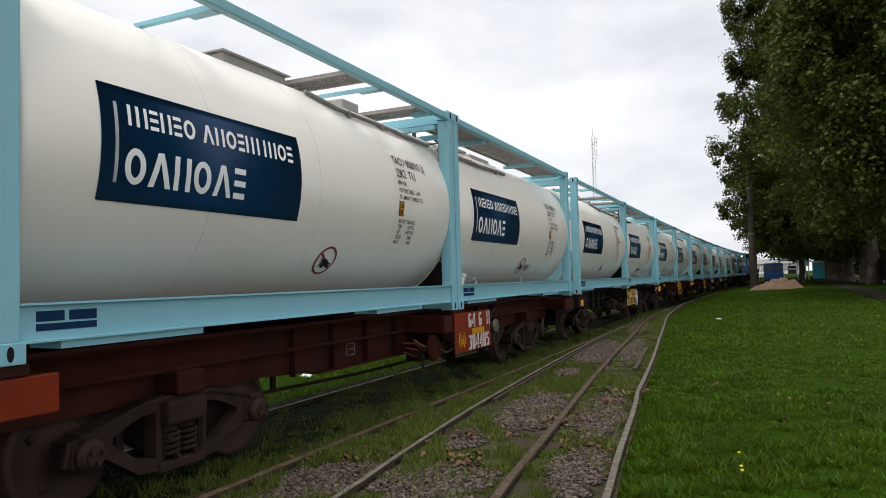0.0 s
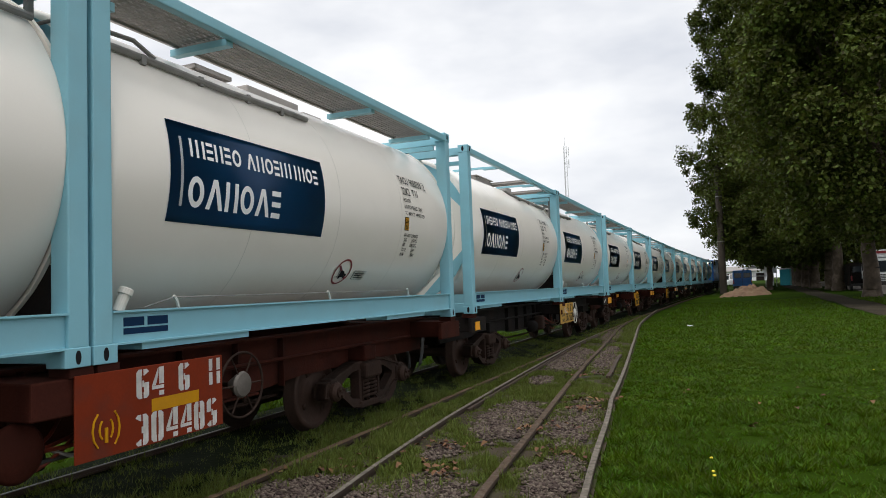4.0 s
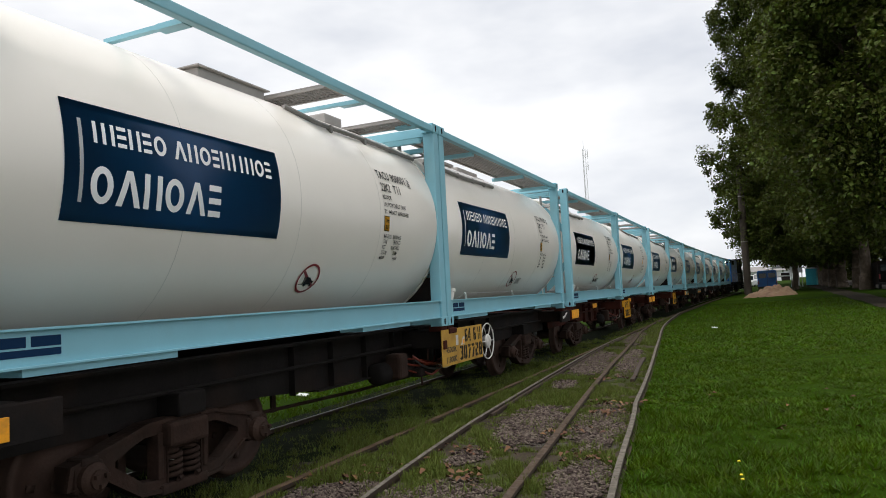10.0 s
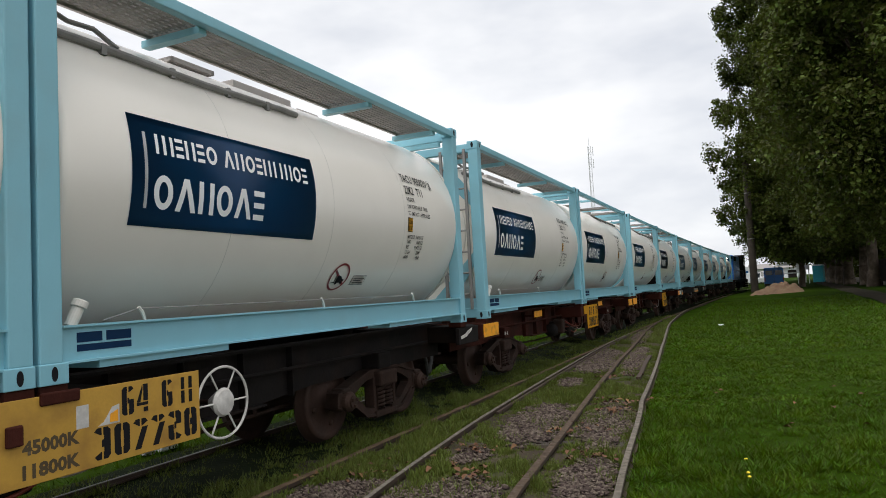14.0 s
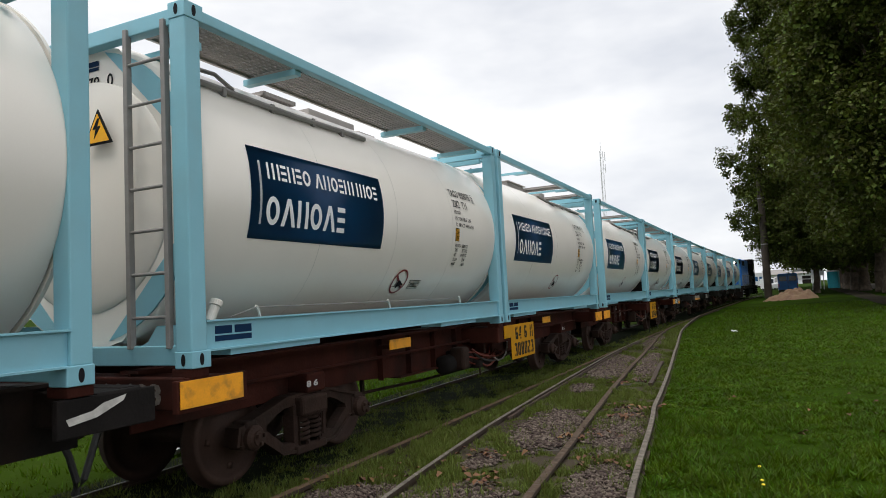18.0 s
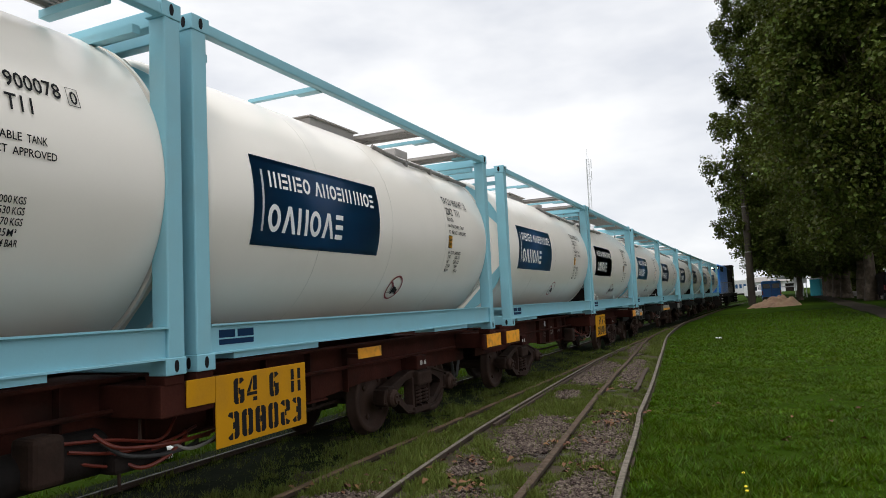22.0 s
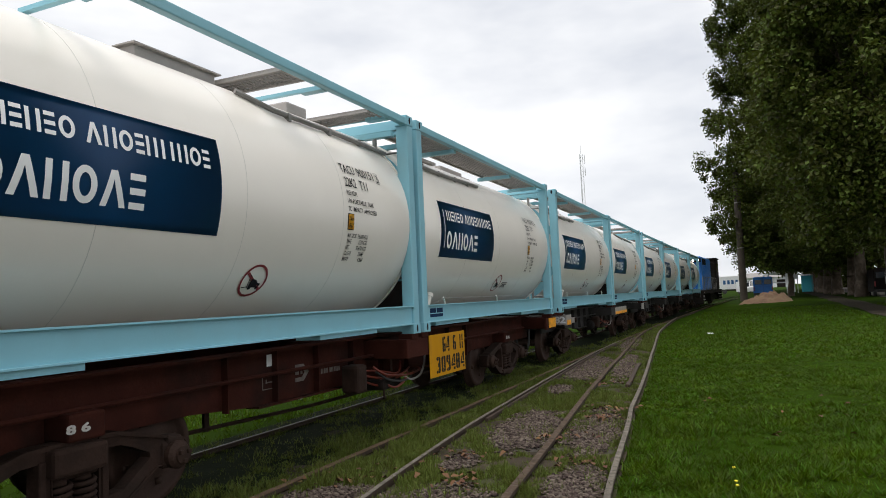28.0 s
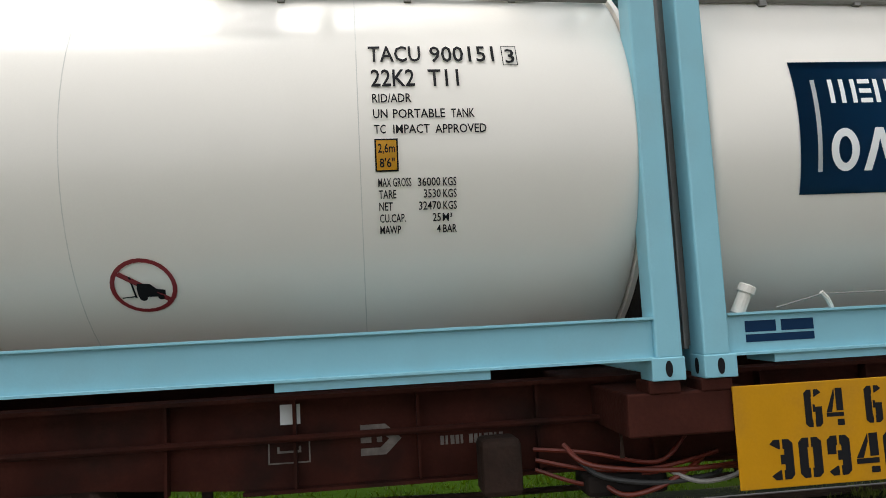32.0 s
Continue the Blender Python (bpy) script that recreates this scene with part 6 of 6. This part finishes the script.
def yard_road():
    bm = bmesh.new()
    rows = []
    for k in range(60):
        y = 30 + 2.0 * k
        rows.append([bm.verts.new((x, y, -0.1 + rise(x, y) + 0.03)) for x in (9.4 + 0.1 * math.sin(k), 12.0, 15.0, 18.0)])
    for a, b in zip(rows, rows[1:]):
        for i in range(3):
            bm.faces.new((a[i], a[i + 1], b[i + 1], b[i]))
    tagged(part("road", bm, material("pale_worn_asphalt", (0.21, 0.19, 0.17), rough=0.9, var=0.2, scale=0.6, fine=20, bump=0.03, spec=0.1), smooth=True), "pale worn road behind the row of trees", "road", kind="structure")


yard_road()


def path_x(y):
    return 5.45 + 0.018 * (y - 25.0)


def dirt_path():
    bm = bmesh.new()
    rows = []
    for k in range(168):
        y = 12 + 0.5 * k
        x = path_x(y)
        rows.append([bm.verts.new((x + dx, y, -0.1 + rise(x + dx, y) + 0.022)) for dx in (-0.75 - 0.08 * math.sin(k * 0.3) - 0.03 * math.sin(k * 0.71), 0.0, 0.8 + 0.10 * math.cos(k * 0.23))])
    for a, b in zip(rows, rows[1:]):
        for i in range(2):
            bm.faces.new((a[i], a[i + 1], b[i + 1], b[i]))
    tagged(part("path", bm, material("trodden_earth", (0.040, 0.034, 0.024), rough=0.95, var=0.3, scale=0.8, bump=0.05, spec=0.05), smooth=True), "bare earth path across the lawn", "path", kind="structure")


dirt_path()


# ---- ground cover and track bed ----
def line_at(pts, y):
    for (y0, x0), (y1, x1) in zip(pts, pts[1:]):
        if y <= y1:
            return x0 + (x1 - x0) * (y - y0) / (y1 - y0)
    return pts[-1][1]


LINE_C, LINE_D, LINE_E = smooth_line(SIDING_C), smooth_line(SIDING_D), smooth_line(SIDING_E)


def track_bed():
    bm = bmesh.new()
    rows = []
    for k in range(0, 86):
        y = -4 + k * 0.5
        x0, x1 = line_x(y) - 1.0, line_at(LINE_E, y) + 0.05
        n = 14
        rows.append([bm.verts.new((x0 + (x1 - x0) * i / n, y, -0.068 + 0.018 * noise.noise((x0 + i * 0.4, y, 7)))) for i in range(n + 1)])
    for a, b in zip(rows, rows[1:]):
        for i in range(len(a) - 1):
            bm.faces.new((a[i], a[i + 1], b[i + 1], b[i]))
    tagged(part("track_bed", bm, BED, smooth=True), "grey ash and gravel track bed with weeds", "track bed", kind="structure")


track_bed()


# painted shade: a dark sheet along the ground beneath the train
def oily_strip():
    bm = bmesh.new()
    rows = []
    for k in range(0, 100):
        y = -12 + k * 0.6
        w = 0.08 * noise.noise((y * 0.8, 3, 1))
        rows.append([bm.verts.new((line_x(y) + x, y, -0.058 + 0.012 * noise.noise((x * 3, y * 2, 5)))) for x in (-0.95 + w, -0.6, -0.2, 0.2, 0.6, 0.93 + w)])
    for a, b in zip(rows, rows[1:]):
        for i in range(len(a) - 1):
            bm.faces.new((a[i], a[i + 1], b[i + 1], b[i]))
    tagged(part("oily_strip", bm, SHADE_EARTH, smooth=True), "earth coloured dark for the shade under the train", "ground", kind="structure")


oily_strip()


def sleepers():
    me = mesh_of(boxed(-0.90, 0.86, -0.11, 0.11, -0.12, 0.0, 0.012), SLEEPER, "sleeper")
    s = tagged(new("siding_sleepers"), "half-buried wooden sleepers of the siding", "railway sleepers", kind="structure")
    rnd = random.Random(5)
    for k in range(34):
        y = 2.0 + k * 0.68 + rnd.uniform(-0.05, 0.05)
        mid = (line_at(LINE_C, y) + line_at(LINE_E, y)) / 2
        shared("sleeper", me, s, pose(mid + rnd.uniform(-0.04, 0.04), y, -0.072 + rnd.uniform(-0.02, 0.006), 0, 0, 5.5 + rnd.uniform(-1, 1)) @ Matrix.Diagonal((min(1.0, (line_at(LINE_E, y) - line_at(LINE_C, y)) / 1.75), 1, 1, 1)))


sleepers()


def mesh_from(name, verts, faces, mat):
    me = bpy.data.meshes.new(name)
    nv, nf, side = len(verts), len(faces), faces.shape[1]
    me.vertices.add(nv)
    me.vertices.foreach_set("co", verts.astype(np.float32).ravel())
    me.loops.add(nf * side)
    me.loops.foreach_set("vertex_index", faces.astype(np.int32).ravel())
    me.polygons.add(nf)
    me.polygons.foreach_set("loop_start", np.arange(0, nf * side, side, dtype=np.int32))
    me.update(calc_edges=True)
    me.validate()
    me.materials.append(mat)
    return me


def lumps(x, y, f, seed=0.0):
    """Cheap smooth two-dimensional noise in about -1 to 1."""
    a = np.sin(f * (1.0 * x + 0.6 * y) + seed) + np.sin(f * (-0.7 * x + 1.3 * y) + 1.7 * seed + 1.0)
    b = np.sin(2.3 * f * (0.9 * x - 0.5 * y) + 2.1 * seed + 2.0) + np.sin(2.9 * f * (0.4 * x + 1.1 * y) + 0.3)
    return (a + 0.7 * b) / 3.0


def ground_z(x, y):
    r = np.clip(0.0050 * (y - 12.0), 0, 0.5) * np.clip((x + 2.0) / 6.0, 0, 1)
    return -0.10 + r


def siding_x(pts, y):
    ys, xs = np.array([p[0] for p in pts]), np.array([p[1] for p in pts])
    return np.interp(y, ys, xs)


GEN = np.random.default_rng(21)


def blades(x, y, z, h, w, lean):
    n = len(x)
    a = GEN.uniform(0, 2 * np.pi, n)
    b = GEN.uniform(0, 2 * np.pi, n)
    base = np.stack([x, y, z], 1)
    side = np.stack([np.cos(a), np.sin(a), np.zeros(n)], 1) * w[:, None] * 0.85
    out = np.stack([np.cos(b), np.sin(b), np.zeros(n)], 1)
    tip = base + out * (lean * h)[:, None] + np.array([0, 0, 1.0]) * (h * (1 - 0.35 * lean))[:, None]
    v = np.stack([base - side, base + side, tip], 1).reshape(-1, 3)
    quad = np.arange(3 * n).reshape(-1, 3)
    return v, quad


# places where the grass leaves the gravel bare: x, y, half width, half length
GRAVEL = [(-3.1, 4.5, 0.45, 0.75), (-2.25, 4.7, 0.36, 0.62), (-2.6, 6.07, 0.16, 0.32), (-2.4, 7.7, 0.40, 1.15), (-1.68, 7.85, 0.30, 1.15), (-3.15, 14.4, 0.42, 2.3), (-2.4, 14.4, 0.22, 2.3), (-1.38, 5.5, 0.24, 0.75),
          (-2.9, 11.0, 0.20, 0.5), (-3.3, 21.0, 0.25, 3.0), (-2.2, 2.5, 0.5, 0.8), (-1.0, 3.2, 0.3, 0.8)]


def bareness(x, y):
    """1 in the middle of a gravel patch, 0 where the grass has closed."""
    best = np.full(np.shape(x), 9.0)
    rough = 0.45 * lumps(x, y, 5.0, 2.0) + 0.35 * lumps(x, y, 13.0, 5.0)
    for x0, y0, rx, ry in GRAVEL:
        best = np.minimum(best, ((x - x0 + 0.11 * (y - y0)) / rx) ** 2 + ((y - y0) / ry) ** 2)
    return np.clip(1.35 - best + rough, 0, 1)


def lawn():
    vs, fs, off = [], [], 0

    def sow(n, x0, x1, y0, y1, h, w, keep=None, lift=0.0, tuft_of=0, lean=(0.1, 0.9)):
        nonlocal off
        x, y = GEN.uniform(x0, x1, n), GEN.uniform(y0, y1, n)
        if tuft_of:
            x = np.repeat(x, tuft_of) + GEN.normal(0, 0.022 + 0.0012 * np.repeat(y, tuft_of).clip(0, 30), n * tuft_of)
            y = np.repeat(y, tuft_of) + GEN.normal(0, 0.022 + 0.0012 * np.repeat(y, tuft_of).clip(0, 30), n * tuft_of)
        m = np.ones(len(x), bool) if keep is None else keep(x, y)
        m = m & (GEN.uniform(0, 1, len(x)) < 0.55 + 0.6 * lumps(x, y, 8.0, 3.0) + 0.5 * lumps(x, y, 19.0, 6.0))
        x, y = x[m], y[m]
        n = len(x)
        if tuft_of:
            h = h * 1.4
        tuft = np.clip(lumps(x, y, 2.1, 1.0) * 0.5 + lumps(x, y, 7.0, 4.0) * 0.55 + lumps(x, y, 17.0, 9.0) * 0.45 + 0.75, 0.22, 2.1)
        hh = h * tuft * GEN.uniform(0.55, 1.3, n)
        v, f = blades(x, y, ground_z(x, y) + lift - 0.01, hh, w * GEN.uniform(0.7, 1.3, n), GEN.uniform(*lean, n))
        vs.append(v)
        fs.append(f + off)
        off += len(v)

    def right_of_rail(x, y):
        return (x > siding_x(LINE_E, y) + 0.03) & ((y < 12) | (np.abs(x - path_x(y)) > 0.72 + 0.15 * np.sin(y * 1.3) + 0.2 * lumps(x, y, 3.0, 2.0)))

    sow(260000, -1.4, 4.5, 4.3, 9.0, 0.056, 0.011, right_of_rail, lean=(0.5, 1.5))
    sow(7200, -1.4, 4.5, 4.3, 9.0, 0.080, 0.011, right_of_rail, 0.0, 16, (0.3, 1.3))
    sow(9000, -2.2, 8.0, 9.0, 16.0, 0.065, 0.016, right_of_rail, 0.0, 12, (0.4, 1.4))
    sow(7000, -3.2, 13.0, 16.0, 28.0, 0.065, 0.026, right_of_rail, 0.0, 9, (0.4, 1.4))
    sow(45000, -0.9, 5.0, -4.0, 4.3, 0.09, 0.016, right_of_rail)
    sow(230000, -2.2, 8.0, 9.0, 16.0, 0.060, 0.017, right_of_rail, 0.018, lean=(0.5, 1.5))
    sow(150000, -3.2, 13.0, 16.0, 28.0, 0.075, 0.024, right_of_rail, 0.018, lean=(0.5, 1.5))
    sow(80000, -4.0, 18.0, 28.0, 48.0, 0.10, 0.035, lambda x, y: (x > line_x(40) + 1.9) & (np.abs(x - path_x(y)) > 0.95))
    sow(110000, -11.5, -5.75, -6.0, 22.0, 0.11, 0.014)
    sow(70000, -20.0, -11.5, -10.0, 40.0, 0.15, 0.03)
    me = mesh_from("grass", np.concatenate(vs), np.concatenate(fs), GRASS)
    tagged(new("grass", me), "short lush green lawn grass", "grass", kind="stuff")
    vs, fs, off = [], [], 0

    # between and beside the rails
    def weeds(x, y):
        c, d, e = siding_x(LINE_C, y), siding_x(LINE_D, y), siding_x(LINE_E, y)
        edge = np.minimum(np.abs(x - c), np.minimum(np.abs(x - d), np.abs(x - e)))
        grown = GEN.uniform(0, 1, len(x)) > bareness(x, y) * np.where(edge < 0.10, 0.65, 0.90)
        return (x < e) & (x > c - 0.15) & grown & (edge > 0.04)
    sow(300000, -3.7, -0.6, 3.2, 12.0, 0.062, 0.007, weeds, 0.03)
    sow(4000, -3.7, -0.6, 3.2, 12.0, 0.075, 0.007, weeds, 0.03, 14)
    sow(60000, -3.8, -1.3, 12.0, 18.0, 0.07, 0.010, weeds, 0.03)
    sow(40000, -3.9, -1.8, 18.0, 32.0, 0.10, 0.016, weeds, 0.03)

    def strip(x, y):
        return (x < siding_x(LINE_C, y) - 0.04) & ((x < XC + B_OFF) | (x > XC + B_OFF + 0.07)) & (GEN.uniform(0, 1, len(x)) < np.clip((x - XC - 0.72) / 0.42, 0.16, 1)) & (GEN.uniform(0, 1, len(x)) > bareness(x, y))
    sow(300000, -4.30, -2.4, 1.6, 14.0, 0.075, 0.006, strip, 0.05)
    sow(5000, -4.25, -2.6, 2.0, 14.0, 0.085, 0.007, strip, 0.045, 14)
    sow(26000, -4.2, 0.4, -5.0, 3.2, 0.08, 0.016, lambda x, y: (x < siding_x(LINE_E, y)) & (GEN.uniform(0, 1, len(x)) > bareness(x, y)), 0.03)
    sow(45000, -4.35, -3.3, 14.0, 32.0, 0.10, 0.016, strip, 0.03)
    sow(75000, -5.75, -3.95, -4.0, 20.0, 0.075, 0.007, None, 0.030)
    sow(9000, XC + NEAR_OFF - 0.14, XC + NEAR_OFF + 0.16, -2.0, 20.0, 0.11, 0.006, lambda x, y: np.abs(x - XC - NEAR_OFF) > 0.035, 0.03)
    sow(15000, XC + FAR_OFF + 0.025, XC + FAR_OFF + 0.13, -3.0, 22.0, 0.10, 0.007, None, 0.015)
    sow(9000, -3.95, -3.6, -4.0, 2.0, 0.09, 0.010, None, 0.03)
    me = mesh_from("weeds", np.concatenate(vs), np.concatenate(fs), WEED)
    tagged(new("weeds", me), "half-dry weeds growing between the rails", "weeds", kind="stuff")


lawn()


def ballast():
    n = 230000
    y = 2.0 + 24 * GEN.uniform(0, 1, n) ** 1.7
    c, e = siding_x(LINE_C, y), siding_x(LINE_E, y)
    x = GEN.uniform(0, 1, n) * (e - c + 0.75) + c - 0.75
    d = siding_x(LINE_D, y)
    keep = (bareness(x, y) > GEN.uniform(0.05, 0.6, n)) & (np.abs(x - c) > 0.05) & (np.abs(x - d) > 0.05) & (np.abs(x - e) > 0.05) & (x < e - 0.04) & (x > XC + B_OFF + 0.08)
    x, y = x[keep], y[keep]
    n = len(x)
    s = (0.006 + 0.023 * GEN.uniform(0, 1, n) ** 2.2) * (1 + y * 0.02)
    octa = np.array([[1, 0, 0], [-1, 0, 0], [0, 1, 0], [0, -1, 0], [0, 0, 1], [0, 0, -1]], float)
    tri = np.array([[0, 2, 4], [2, 1, 4], [1, 3, 4], [3, 0, 4], [2, 0, 5], [1, 2, 5], [3, 1, 5], [0, 3, 5]])
    jig = octa[None] * GEN.uniform(0.5, 1.4, (n, 6, 1)) + GEN.normal(0, 0.25, (n, 6, 3))
    tilt = GEN.normal(0, 0.35, (n, 2))
    jig[..., 2] = jig[..., 2] * 0.8 + jig[..., 0] * tilt[:, :1] + jig[..., 1] * tilt[:, 1:]
    a = GEN.uniform(0, 2 * np.pi, n)
    rx = jig[..., 0] * np.cos(a)[:, None] - jig[..., 1] * np.sin(a)[:, None]
    ry = jig[..., 0] * np.sin(a)[:, None] + jig[..., 1] * np.cos(a)[:, None]
    v = np.stack([rx * s[:, None] + x[:, None], ry * s[:, None] * 0.85 + y[:, None], jig[..., 2] * s[:, None] * 0.6 - 0.058 + s[:, None] * 0.15], 2).reshape(-1, 3)
    f = (np.arange(n)[:, None, None] * 6 + tri[None]).reshape(-1, 3)
    tagged(new("ballast", mesh_from("ballast", v, f, STONE)), "loose grey-pink ballast stones between the rails", "gravel", kind="stuff")


ballast()


def fallen_leaves():
    spots = [(-1.75, 9.0, 0.35), (-1.7, 8.4, 0.25), (-2.6, 6.2, 0.4), (-1.45, 6.2, 0.3), (-2.3, 5.4, 0.3), (-3.3, 5.2, 0.4), (-1.9, 7.2, 0.3), (-2.2, 11.5, 0.4), (1.5, 9.0, 2.0)]
    vs = []
    for x0, y0, r in spots:
        k = 26 if r < 1 else 14
        for _ in range(k):
            x, y = x0 + GEN.normal(0, r * 0.5), y0 + GEN.normal(0, r * 0.5)
            a, t = GEN.uniform(0, 6.28), GEN.uniform(-0.5, 0.5)
            s = GEN.uniform(0.018, 0.042)
            u, w = np.array([math.cos(a), math.sin(a), t]) * s, np.array([-math.sin(a), math.cos(a), 0.3]) * s * 0.7
            c = np.array([x, y, -0.02 if r < 1 else -0.03])
            curl = np.array([0, 0, GEN.uniform(0.2, 0.7) * s])
            vs += [c - u, c - 0.6 * u - 0.8 * w + curl, c + 0.1 * u - w + curl, c + u, c + 0.2 * u + w * 0.9 + curl, c - 0.7 * u + 0.7 * w]
    f = np.arange(len(vs)).reshape(-1, 6)
    tagged(new("fallen_leaves", mesh_from("fallen_leaves", np.array(vs), f, DEADLEAF)), "dry brown fallen leaves on the gravel", "leaves", kind="stuff")


fallen_leaves()


def dandelion(x, y, s=1.0):
    d = thing("dandelion", "yellow dandelion flower in the lawn", "flower", "dandelions in the lawn")
    part("stem", tubed([(0, 0, 0), (0.01, 0, 0.05), (0.012, 0.004, 0.10)], 0.003, 5), GRASS, d)
    part("flower_head", lathe(bmesh.new(), [(0.004, 0.095), (0.02, 0.105), (0.024, 0.115), (0.014, 0.124), (0.003, 0.126)], "z", 12, (0.012, 0.004, 0)), PETAL, d)
    d.matrix_basis = pose(x, y, float(ground_z(np.array(x), np.array(y))) + 0.02, 0, 0, x * 50) @ Matrix.Scale(s, 4)


for fx, fy in ((-0.20, 5.80), (-0.225, 6.23), (-0.19, 5.68), (2.0, 12.5), (3.1, 9.6)):
    dandelion(fx, fy, 0.6)


def litter(x, y, turn, label):
    bm = bmesh.new()
    box(bm, -0.09, 0.09, -0.06, 0.06, 0.04, 0.065, 0.01, pose(0, 0, 0, 8, 5, 0))
    o = part("paper_scrap", bm, SHEET)
    o.matrix_basis = pose(x, y, float(ground_z(np.array(x), np.array(y))), 0, 0, turn)
    tagged(o, label, "litter")


litter(-1.28, 24.4, 20, "crumpled white paper scrap on the lawn")
litter(-6.9, 9.5, 10, "torn white paper scrap beyond the train")


def plastic_bag(x, y):
    """A crumpled bag: a flattened ball pushed in and out by noise."""
    bm = bmesh.new()
    rings = []
    for j in range(11):
        p = math.pi * (j + 0.5) / 11
        ring = []
        for k in range(18):
            a = 2 * math.pi * k / 18
            d = Vector((math.sin(p) * math.cos(a), math.sin(p) * math.sin(a), math.cos(p)))
            r = 1 + 0.55 * noise.noise(d * 2.3) + 0.30 * noise.noise(d * 6.0)
            ring.append(bm.verts.new((d.x * r * 0.16, d.y * r * 0.26, max(-0.06, d.z * r * 0.09))))
        rings.append(ring)
    for g, h in zip(rings, rings[1:]):
        for k in range(18):
            bm.faces.new((g[k], g[(k + 1) % 18], h[(k + 1) % 18], h[k]))
    bm.faces.new(rings[0])
    bm.faces.new(list(reversed(rings[-1])))
    bmesh.ops.recalc_face_normals(bm, faces=bm.faces)
    o = part("plastic_bag", bm, SHEET)
    o.matrix_basis = pose(x, y, -0.03)
    tagged(o, "crumpled white plastic bag in the grass beyond the train", "litter")


plastic_bag(-6.15, 5.65)

motions()
